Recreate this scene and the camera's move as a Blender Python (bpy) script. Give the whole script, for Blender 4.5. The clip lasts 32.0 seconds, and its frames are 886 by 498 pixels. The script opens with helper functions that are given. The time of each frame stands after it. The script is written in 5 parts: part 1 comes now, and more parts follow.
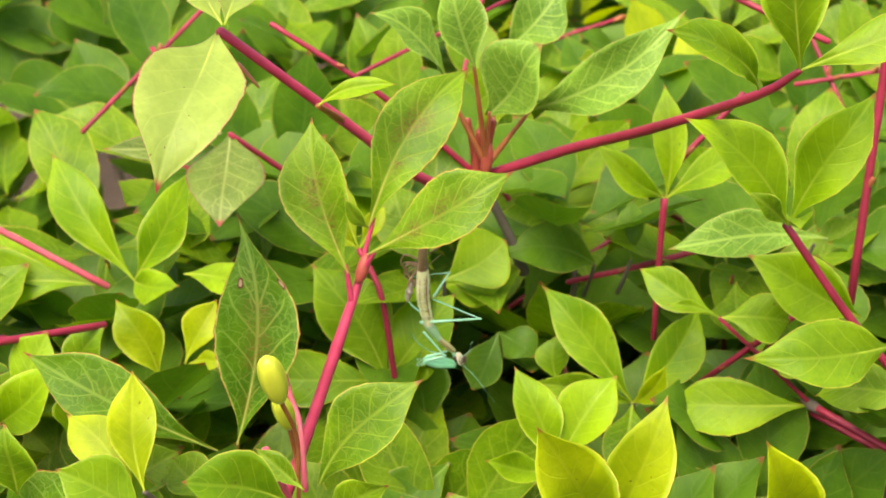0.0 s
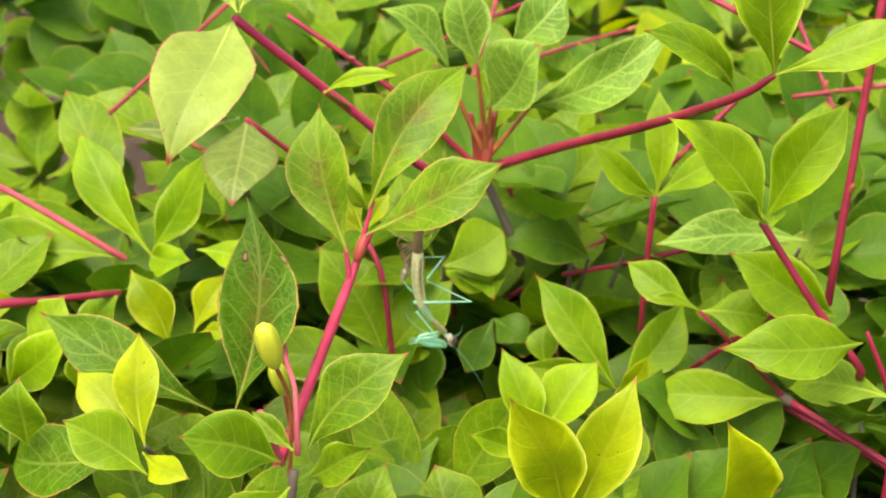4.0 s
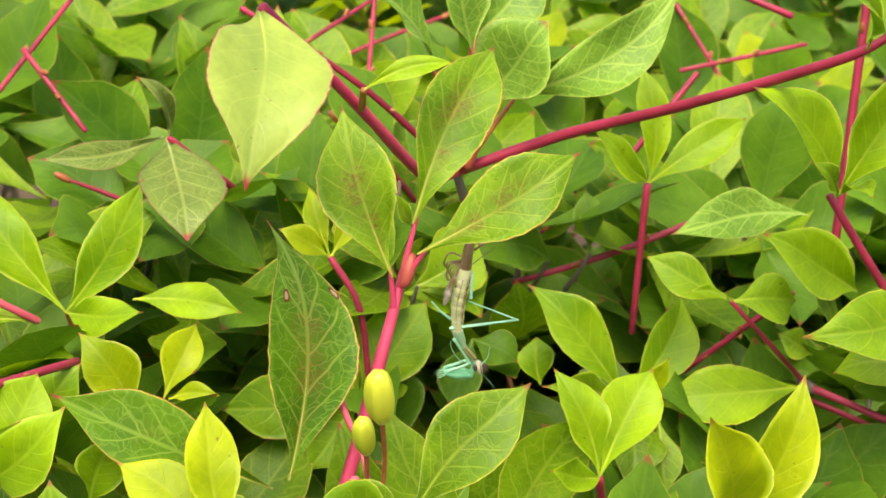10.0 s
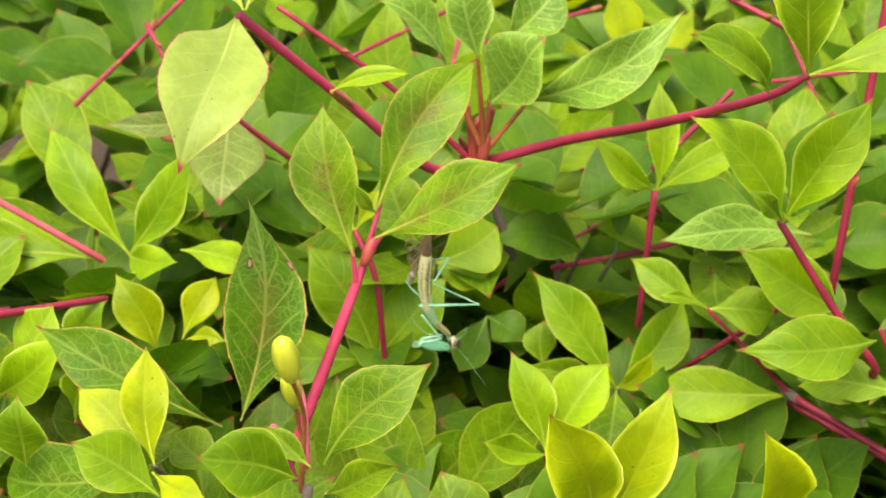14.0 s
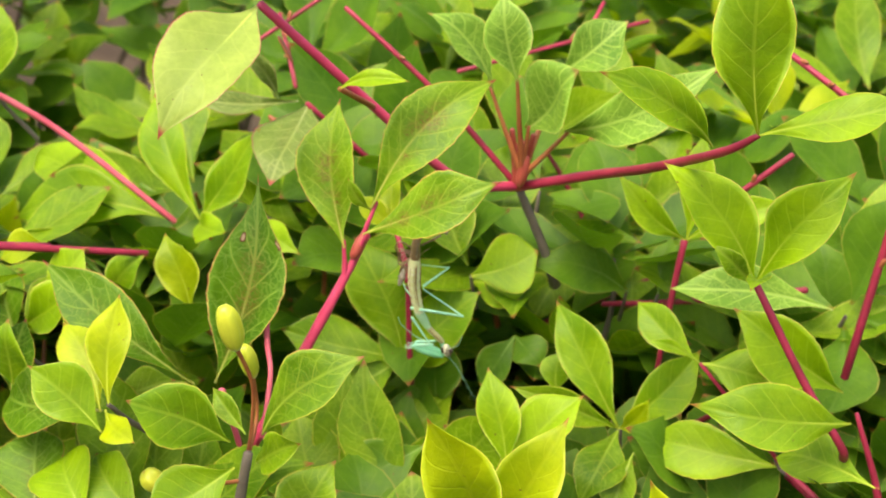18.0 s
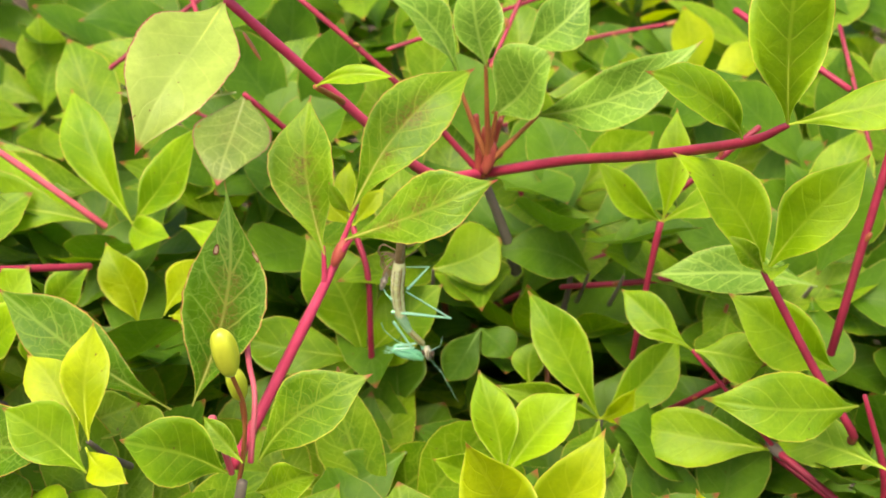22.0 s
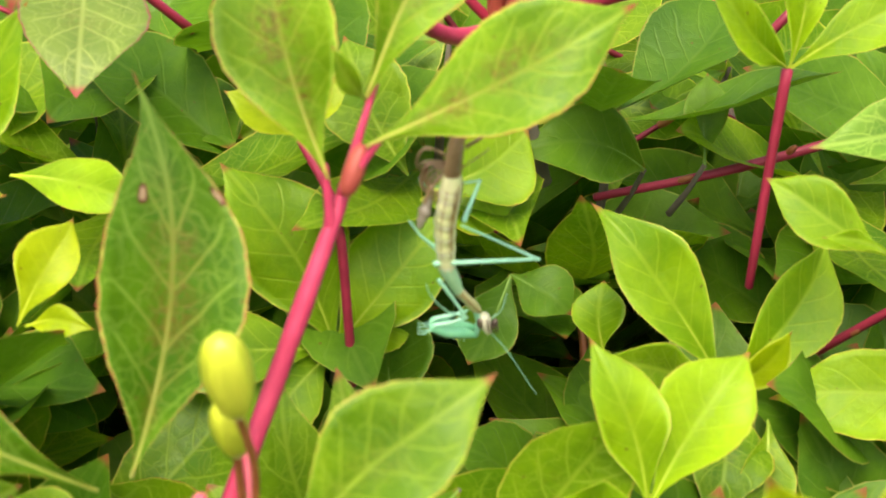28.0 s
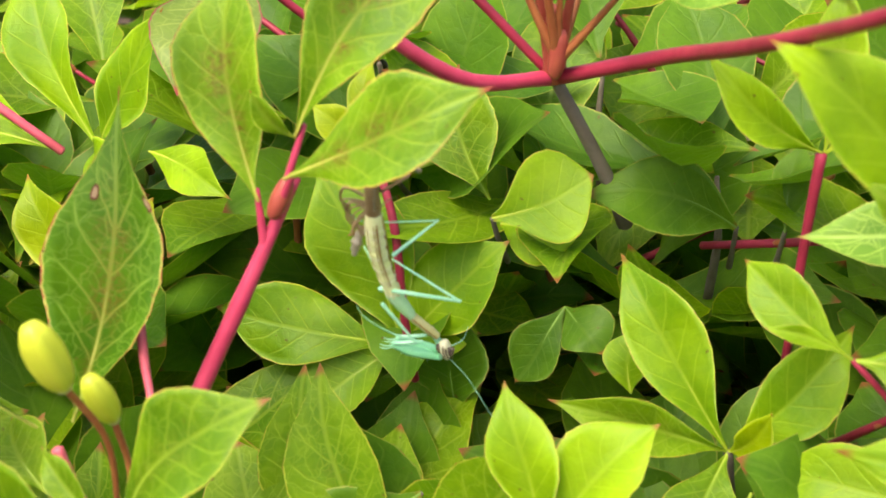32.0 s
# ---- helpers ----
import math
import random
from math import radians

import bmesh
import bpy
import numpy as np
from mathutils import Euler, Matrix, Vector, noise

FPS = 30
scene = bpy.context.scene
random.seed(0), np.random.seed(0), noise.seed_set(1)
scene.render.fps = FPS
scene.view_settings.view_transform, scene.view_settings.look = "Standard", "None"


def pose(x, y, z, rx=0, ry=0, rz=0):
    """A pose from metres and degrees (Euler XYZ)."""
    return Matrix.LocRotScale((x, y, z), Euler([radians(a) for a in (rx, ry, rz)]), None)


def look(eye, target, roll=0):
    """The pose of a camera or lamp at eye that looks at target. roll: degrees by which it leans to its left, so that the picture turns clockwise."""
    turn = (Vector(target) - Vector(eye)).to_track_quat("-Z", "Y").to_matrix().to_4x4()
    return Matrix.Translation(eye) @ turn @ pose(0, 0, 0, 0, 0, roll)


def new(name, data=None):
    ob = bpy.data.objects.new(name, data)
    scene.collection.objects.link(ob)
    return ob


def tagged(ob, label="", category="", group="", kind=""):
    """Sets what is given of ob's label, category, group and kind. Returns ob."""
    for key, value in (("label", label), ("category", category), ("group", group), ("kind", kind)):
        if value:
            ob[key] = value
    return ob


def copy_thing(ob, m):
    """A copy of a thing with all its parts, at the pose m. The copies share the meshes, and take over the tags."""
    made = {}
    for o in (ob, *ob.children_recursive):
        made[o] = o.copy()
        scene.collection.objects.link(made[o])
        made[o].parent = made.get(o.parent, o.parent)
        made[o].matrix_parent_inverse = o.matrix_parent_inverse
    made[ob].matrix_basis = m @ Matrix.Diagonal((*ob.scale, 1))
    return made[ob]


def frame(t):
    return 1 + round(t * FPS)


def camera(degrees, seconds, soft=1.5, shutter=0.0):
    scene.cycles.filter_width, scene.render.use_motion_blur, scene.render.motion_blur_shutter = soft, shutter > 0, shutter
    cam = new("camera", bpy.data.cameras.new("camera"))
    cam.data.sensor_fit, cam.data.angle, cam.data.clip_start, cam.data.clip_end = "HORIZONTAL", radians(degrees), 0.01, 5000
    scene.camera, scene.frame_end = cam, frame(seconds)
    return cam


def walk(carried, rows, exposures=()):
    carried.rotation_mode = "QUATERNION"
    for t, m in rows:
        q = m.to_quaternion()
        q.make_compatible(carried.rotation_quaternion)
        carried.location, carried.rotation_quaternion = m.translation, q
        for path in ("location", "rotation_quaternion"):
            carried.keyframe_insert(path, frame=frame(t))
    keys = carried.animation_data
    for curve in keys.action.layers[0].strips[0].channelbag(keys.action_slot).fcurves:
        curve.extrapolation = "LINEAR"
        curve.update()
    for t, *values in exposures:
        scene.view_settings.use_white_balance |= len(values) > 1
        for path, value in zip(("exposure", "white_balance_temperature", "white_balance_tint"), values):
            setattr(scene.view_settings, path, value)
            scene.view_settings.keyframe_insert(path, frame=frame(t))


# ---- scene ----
# the camera: one lens, carried by hand round the hanging insect
cam = camera(28.0, 32.0, soft=1.6)
cam.data.dof.use_dof = True
cam.data.dof.focus_distance = 0.284
cam.data.dof.aperture_fstop = 48.0
PATH = [
    (0, pose(0.00597, -0.14703, 0.86917, 67.71, 0.64, 0.68)),
    (0.5, pose(0.00981, -0.15010, 0.86454, 68.43, 0.78, 1.33)),
    (1, pose(0.01788, -0.15213, 0.85748, 69.32, 0.86, 2.43)),
    (1.5, pose(0.02297, -0.15713, 0.86078, 69.35, 0.68, 3.13)),
    (2, pose(0.02281, -0.16022, 0.85906, 69.70, 0.21, 3.39)),
    (2.5, pose(0.01646, -0.16550, 0.85631, 70.07, -0.57, 3.09)),
    (3, pose(0.02055, -0.16771, 0.86760, 69.02, -0.87, 3.60)),
    (3.5, pose(0.02184, -0.16750, 0.87096, 68.42, -0.94, 3.74)),
    (5.5, pose(-0.03150, -0.15570, 0.87032, 67.94, -2.56, -4.13)),
    (6, pose(-0.04363, -0.14705, 0.86793, 67.93, -2.97, -6.14)),
    (6.5, pose(-0.05139, -0.14181, 0.86024, 68.61, -3.00, -7.70)),
    (7, pose(-0.05764, -0.13793, 0.85785, 68.86, -2.97, -9.03)),
    (7.5, pose(-0.06562, -0.13436, 0.85728, 68.90, -3.09, -10.57)),
    (8, pose(-0.06853, -0.12959, 0.85779, 68.77, -2.97, -11.57)),
    (8.5, pose(-0.08335, -0.12082, 0.85155, 69.31, -3.16, -14.03)),
    (9, pose(-0.09106, -0.11341, 0.85090, 69.26, -3.06, -15.73)),
    (9.5, pose(-0.09038, -0.11073, 0.84934, 69.41, -2.59, -16.44)),
    (10, pose(-0.09272, -0.10826, 0.84906, 69.37, -2.24, -17.04)),
    (10.5, pose(-0.08938, -0.10631, 0.84789, 69.37, -1.85, -17.21)),
    (11, pose(-0.08836, -0.10802, 0.84783, 69.28, -1.69, -16.97)),
    (11.5, pose(-0.08884, -0.11466, 0.84804, 69.30, -1.80, -16.33)),
    (12, pose(-0.08179, -0.12526, 0.85247, 69.00, -1.92, -14.57)),
    (12.5, pose(-0.07166, -0.12982, 0.85973, 68.15, -2.27, -12.35)),
    (13, pose(-0.05060, -0.14151, 0.87012, 67.22, -2.06, -8.38)),
    (13.5, pose(-0.03036, -0.14762, 0.87318, 66.95, -2.11, -4.92)),
    (14, pose(-0.01199, -0.15319, 0.87500, 66.74, -2.08, -1.37)),
    (14.5, pose(0.00701, -0.15689, 0.87563, 66.86, -2.33, 1.97)),
    (16.5, pose(0.05486, -0.16395, 0.87671, 67.43, -4.16, 11.13)),
    (17, pose(0.05032, -0.16103, 0.87388, 67.59, -5.13, 11.58)),
    (17.5, pose(0.06051, -0.15482, 0.87602, 67.20, -5.51, 13.45)),
    (18, pose(0.07655, -0.15489, 0.87924, 66.96, -5.40, 15.62)),
    (18.5, pose(0.08027, -0.15294, 0.87925, 66.82, -5.68, 16.52)),
    (19, pose(0.07946, -0.15323, 0.88202, 66.47, -6.01, 16.84)),
    (19.5, pose(0.08581, -0.15204, 0.87919, 66.71, -5.84, 17.46)),
    (20, pose(0.08793, -0.15291, 0.87648, 67.02, -5.69, 17.22)),
    (20.5, pose(0.07974, -0.15696, 0.88088, 66.67, -5.68, 15.67)),
    (21, pose(0.06761, -0.15257, 0.88322, 66.12, -5.54, 13.45)),
    (21.5, pose(0.03999, -0.14381, 0.88053, 65.64, -6.05, 9.61)),
    (22, pose(0.02793, -0.14185, 0.88072, 65.39, -5.71, 6.99)),
    (22.5, pose(0.01073, -0.14754, 0.88698, 64.89, -5.53, 3.79)),
    (23, pose(-0.00160, -0.14770, 0.88897, 64.76, -5.02, 1.09)),
    (23.5, pose(-0.03332, -0.14135, 0.88172, 65.61, -4.59, -4.08)),
    (24, pose(-0.05296, -0.13209, 0.87232, 66.23, -3.68, -8.01)),
    (24.5, pose(-0.07640, -0.12414, 0.86226, 67.33, -3.36, -12.55)),
    (25, pose(-0.08344, -0.12082, 0.86681, 66.82, -2.84, -14.60)),
    (25.5, pose(-0.09071, -0.11694, 0.86031, 67.44, -2.52, -16.13)),
    (27.5, pose(-0.03883, -0.02060, 0.81912, 65.22, -3.48, -9.94)),
    (28, pose(-0.03000, -0.01891, 0.81435, 64.97, -3.54, -6.96)),
    (28.5, pose(-0.02699, -0.01936, 0.82734, 62.52, -4.10, -4.45)),
    (29, pose(-0.01170, -0.01624, 0.83465, 61.65, -4.12, -1.90)),
    (29.5, pose(-0.00722, -0.01613, 0.83326, 61.55, -4.05, -0.06)),
    (30, pose(-0.00008, -0.01881, 0.83946, 60.93, -3.71, 2.51)),
    (30.5, pose(0.00851, -0.02173, 0.83807, 61.27, -2.88, 5.15)),
    (31, pose(0.03379, -0.02219, 0.84119, 60.92, -1.56, 10.94)),
    (31.5, pose(0.05184, -0.02353, 0.84112, 61.34, -0.84, 15.11)),
    (32, pose(0.06681, -0.02093, 0.83814, 61.78, -0.64, 19.15)),
]
walk(cam, PATH, [(0, 1.15, 7300, 14), (25, 1.15, 7300, 14), (28, 1.30, 7150, 12), (32, 1.30, 7150, 12)])

# ---- daylight: bright overcast sky ----
world = bpy.data.worlds.new("overcast_sky")
scene.world = world
world.use_nodes = True
wn, wl = world.node_tree.nodes, world.node_tree.links
sky = wn.new("ShaderNodeTexSky")
sky.sky_type = "NISHITA"
sky.sun_disc = False
sky.sun_elevation, sky.sun_rotation = radians(62), radians(200)
sky.air_density, sky.dust_density, sky.ozone_density = 1.0, 6.0, 1.0
wl.new(sky.outputs[0], wn["Background"].inputs[0])
wn["Background"].inputs[1].default_value = 0.15
sun_data = bpy.data.lights.new("sun", "SUN")
sun_data.energy, sun_data.angle, sun_data.color = 1.15, radians(32), (1.0, 0.97, 0.90)
sun = new("sun", sun_data)
sun.matrix_world = look((-0.75, -1.1, 3.2), (0, 0.15, 0.7))


# ---- materials ----
def nodes(name):
    m = bpy.data.materials.new(name)
    m.use_nodes = True
    return m, m.node_tree.nodes, m.node_tree.links, m.node_tree.nodes["Principled BSDF"]


class Net:
    """Short hand for wiring node trees."""

    def __init__(self, m):
        self.n, self.l = m.node_tree.nodes, m.node_tree.links

    def put(self, socket, value):
        if hasattr(value, "links"):
            self.l.new(value, socket)
        else:
            socket.default_value = value

    def math(self, op, a, b=0.0, clamp=False):
        q = self.n.new("ShaderNodeMath")
        q.operation, q.use_clamp = op, clamp
        self.put(q.inputs[0], a)
        self.put(q.inputs[1], b)
        return q.outputs[0]

    def step(self, a, lo, hi):
        q = self.n.new("ShaderNodeMapRange")
        q.interpolation_type = "SMOOTHSTEP"
        self.put(q.inputs[0], a)
        q.inputs[1].default_value, q.inputs[2].default_value = lo, hi
        return q.outputs[0]

    def mix(self, f, a, b):
        q = self.n.new("ShaderNodeMix")
        q.data_type = "RGBA"
        self.put(q.inputs[0], f)
        self.put(q.inputs[6], a)
        self.put(q.inputs[7], b)
        return q.outputs[2]

    def noise(self, vec, scale, detail=3.0, rough=0.5):
        q = self.n.new("ShaderNodeTexNoise")
        q.inputs["Scale"].default_value, q.inputs["Detail"].default_value, q.inputs["Roughness"].default_value = scale, detail, rough
        if vec is not None:
            self.put(q.inputs["Vector"], vec)
        return q.outputs[0]


def rgb(*c):
    return (*c, 1.0)


def leaf_material(name, dark, light, margin, red_edge=0.7, blush=0.0, vein=0.45, through_light=0.42, rough=0.42, scar=False):
    """Leaf blade: midrib, side veins, fine net, pale margin with red teeth, red blush by the midrib."""
    dark = [dark[0] * 0.88, dark[1] * 0.88, dark[2]]
    light = [light[0] * 1.12, light[1] * 1.10, light[2] * 1.1]
    m, n, l, p = nodes(name)
    g = Net(m)
    uv = n.new("ShaderNodeUVMap")
    uv.uv_map = "blade"
    mm = n.new("ShaderNodeUVMap")
    mm.uv_map = "size"
    sp = n.new("ShaderNodeSeparateXYZ")
    l.new(uv.outputs[0], sp.inputs[0])
    across = g.math("ABSOLUTE", g.math("SUBTRACT", g.math("MULTIPLY", sp.outputs[0], 2.0), 1.0))
    along = sp.outputs[1]
    sm = n.new("ShaderNodeSeparateXYZ")
    l.new(mm.outputs[0], sm.inputs[0])
    info = n.new("ShaderNodeObjectInfo")
    rnd = info.outputs["Random"]
    geo = n.new("ShaderNodeNewGeometry")
    rnd2 = g.math("FRACT", g.math("ADD", g.math("MULTIPLY", rnd, 7.31), geo.outputs["Random Per Island"]))
    # uneven tone over the blade
    shift = n.new("ShaderNodeVectorMath")
    shift.operation = "ADD"
    l.new(mm.outputs[0], shift.inputs[0])
    comb = n.new("ShaderNodeCombineXYZ")
    g.put(comb.inputs[0], g.math("MULTIPLY", rnd2, 37.0))
    g.put(comb.inputs[1], g.math("MULTIPLY", rnd2, 91.0))
    l.new(comb.outputs[0], shift.inputs[1])
    blot = g.noise(shift.outputs[0], 0.9, 4.0, 0.55)
    fine = g.noise(shift.outputs[0], 9.0, 3.0, 0.6)
    tone = g.math("ADD", g.math("MULTIPLY", g.step(blot, 0.3, 0.7), 0.55), g.math("MULTIPLY", rnd2, 0.45))
    col = g.mix(tone, rgb(*dark), rgb(*light))
    col = g.mix(g.math("MULTIPLY", g.step(fine, 0.35, 0.75), 0.16), col, rgb(dark[0] * 0.6, dark[1] * 0.75, dark[2] * 0.6))
    # blush
    if blush > 0:
        near = g.math("SUBTRACT", 1.0, g.step(across, 0.05, 0.62))
        patch = g.math("MULTIPLY", g.step(g.noise(shift.outputs[0], 2.0, 3.0, 0.6), 0.40, 0.62), g.step(g.noise(shift.outputs[0], 16.0, 4.0, 0.7), 0.36, 0.60))
        ends = g.math("MULTIPLY", g.step(along, 0.02, 0.2), g.math("SUBTRACT", 1.0, g.step(along, 0.55, 0.85)))
        col = g.mix(g.math("MULTIPLY", g.math("MULTIPLY", near, g.math("MULTIPLY", patch, ends)), blush), col, rgb(0.22, 0.085, 0.02))
    # veins
    waver = g.math("MULTIPLY", g.noise(shift.outputs[0], 1.6, 2.0, 0.5), 0.45)
    side = g.math("FRACT", g.math("ADD", waver, g.math("SUBTRACT", g.math("MULTIPLY", along, 7.0), g.math("MULTIPLY", across, 1.6))))
    side = g.math("ABSOLUTE", g.math("SUBTRACT", side, 0.5))
    side = g.math("MULTIPLY", g.math("SUBTRACT", 1.0, g.step(side, 0.0, 0.085)), g.math("SUBTRACT", 1.0, g.step(across, 0.72, 0.92)))
    rib = g.math("SUBTRACT", 1.0, g.step(g.math("ABSOLUTE", sm.outputs[0]), 0.012, 0.05))
    vo = n.new("ShaderNodeTexVoronoi")
    vo.feature = "DISTANCE_TO_EDGE"
    vo.inputs["Scale"].default_value = 5.2
    warp = n.new("ShaderNodeTexNoise")
    warp.inputs["Scale"].default_value = 3.0
    l.new(shift.outputs[0], warp.inputs["Vector"])
    wv = n.new("ShaderNodeVectorMath")
    wv.operation = "MULTIPLY_ADD"
    l.new(warp.outputs["Color"], wv.inputs[0])
    wv.inputs[1].default_value = (0.32, 0.32, 0.0)
    l.new(shift.outputs[0], wv.inputs[2])
    l.new(wv.outputs[0], vo.inputs["Vector"])
    net = g.math("SUBTRACT", 1.0, g.step(vo.outputs["Distance"], 0.0, 0.07))
    fan = n.new("ShaderNodeTexVoronoi")
    fan.feature = "DISTANCE_TO_EDGE"
    fan.inputs["Scale"].default_value = 2.3
    l.new(wv.outputs[0], fan.inputs["Vector"])
    coarse = g.math("SUBTRACT", 1.0, g.step(fan.outputs["Distance"], 0.004, 0.026))
    mesh = g.math("MAXIMUM", g.math("MULTIPLY", net, 0.22 if vein < 0.3 else 0.36), g.math("MULTIPLY", coarse, 0.2 if vein < 0.3 else 0.6))
    veins = g.math("MAXIMUM", g.math("MAXIMUM", g.math("MULTIPLY", side, 0.9), g.math("MULTIPLY", rib, 0.8)), mesh, True)
    swell = g.step(fan.outputs["Distance"], 0.0, 0.22)
    # darker tissue along the midrib, paler toward the rim
    col = g.mix(g.math("MULTIPLY", g.math("SUBTRACT", 1.0, g.step(across, 0.0, 0.7)), 0.28), col, rgb(dark[0] * 0.72, dark[1] * 0.82, dark[2]))
    vein_col = rgb(min(1, light[0] * 1.5 + 0.1), min(1, light[1] * 1.25 + 0.1), light[2] * 1.5 + 0.06)
    if blush > 0.5:
        vein_col = g.mix(g.math("MULTIPLY", g.math("SUBTRACT", 1.0, g.step(across, 0.15, 0.75)), g.math("MULTIPLY", ends, 0.4)), vein_col, rgb(0.36, 0.14, 0.05))
    col = g.mix(g.math("MULTIPLY", veins, vein), col, vein_col)
    # margin
    wob = g.math("ADD", across, g.math("MULTIPLY", g.math("SUBTRACT", g.noise(mm.outputs[0], 14.0, 2.0), 0.5), 0.05))
    col = g.mix(g.math("MULTIPLY", g.step(wob, 0.945 if red_edge > 0.8 else 0.955, 0.985), 0.9 if red_edge > 0.8 else 0.75), col, rgb(*margin))
    bare = 0.28 if red_edge > 0.8 else 0.38
    teeth = g.math("MULTIPLY", g.step(wob, 0.965 if red_edge > 0.8 else 0.978, 0.995), g.step(g.noise(mm.outputs[0], 7.0, 2.0), bare, bare + 0.2))
    col = g.mix(g.math("MULTIPLY", teeth, red_edge), col, rgb(0.32, 0.03, 0.03))
    col = g.mix(g.math("MULTIPLY", g.step(along, 0.94, 0.98), red_edge), col, rgb(0.42, 0.02, 0.05))
    col = g.mix(g.math("MULTIPLY", g.math("SUBTRACT", 1.0, g.step(along, 0.0, 0.06)), 0.45), col, rgb(0.38, 0.14, 0.03))
    # scattered brown specks
    speck = g.math("MULTIPLY", g.step(g.noise(shift.outputs[0], 11.0, 1.0, 0.4), 0.735, 0.765), g.step(g.noise(shift.outputs[0], 1.1, 2.0), 0.45, 0.6))
    col = g.mix(g.math("MULTIPLY", speck, 0.65), col, rgb(0.16, 0.08, 0.02))
    if scar:
        for su, sv, r in ((0.25, 0.70, 0.042), (0.95, 0.705, 0.034)):
            d = g.math("ADD", g.math("POWER", g.math("MULTIPLY", g.math("SUBTRACT", sp.outputs[0], su), 0.55), 2.0), g.math("POWER", g.math("SUBTRACT", sp.outputs[1], sv), 2.0))
            d = g.math("ADD", g.math("SQRT", d), g.math("MULTIPLY", g.math("SUBTRACT", g.noise(mm.outputs[0], 12.0, 3.0), 0.5), 0.03))
            col = g.mix(g.math("SUBTRACT", 1.0, g.step(d, r * 0.55, r * 0.75)), col, rgb(0.12, 0.03, 0.01))
            col = g.mix(g.math("SUBTRACT", 1.0, g.step(d, r * 0.3, r * 0.5)), col, rgb(0.42, 0.30, 0.17))
    l.new(col, p.inputs["Base Color"])
    p.inputs["Roughness"].default_value = rough
    p.inputs["Specular IOR Level"].default_value = 0.22 if name in ("shade_dark_leaf", "scarred_leaf", "veined_leaf") else 0.36
    bump = n.new("ShaderNodeBump")
    bump.inputs["Strength"].default_value, bump.inputs["Distance"].default_value = 0.32, 0.0004
    g.put(bump.inputs["Height"], g.math("ADD", g.math("ADD", g.math("MULTIPLY", veins, -0.7), g.math("MULTIPLY", swell, 0.45)), g.math("MULTIPLY", fine, 0.35)))
    l.new(bump.outputs[0], p.inputs["Normal"])
    tr = n.new("ShaderNodeBsdfTranslucent")
    tint = n.new("ShaderNodeMix")
    tint.data_type, tint.blend_type = "RGBA", "MULTIPLY"
    tint.inputs[0].default_value = 1.0
    l.new(col, tint.inputs[6])
    tint.inputs[7].default_value = rgb(1.0, 1.0, 0.55)
    l.new(tint.outputs[2], tr.inputs[0])
    ms = n.new("ShaderNodeMixShader")
    ms.inputs[0].default_value = through_light
    l.new(p.outputs[0], ms.inputs[1])
    l.new(tr.outputs[0], ms.inputs[2])
    l.new(ms.outputs[0], n["Material Output"].inputs[0])
    return m


def plain_material(name, a, b, scale=900.0, rough=0.5, bump=0.3, spec=0.4, dist=0.0003):
    """Mottled skin, bark or soil in object space."""
    m, n, l, p = nodes(name)
    g = Net(m)
    tc = n.new("ShaderNodeTexCoord")
    big = g.noise(tc.outputs["Object"], scale * 0.18, 4.0, 0.6)
    small = g.noise(tc.outputs["Object"], scale, 4.0, 0.6)
    f = g.math("ADD", g.math("MULTIPLY", g.step(big, 0.3, 0.7), 0.65), g.math("MULTIPLY", small, 0.35))
    l.new(g.mix(f, rgb(*a), rgb(*b)), p.inputs["Base Color"])
    p.inputs["Roughness"].default_value = rough
    p.inputs["Specular IOR Level"].default_value = spec
    bp = n.new("ShaderNodeBump")
    bp.inputs["Strength"].default_value, bp.inputs["Distance"].default_value = bump, dist
    l.new(small, bp.inputs["Height"])
    l.new(bp.outputs[0], p.inputs["Normal"])
    return m


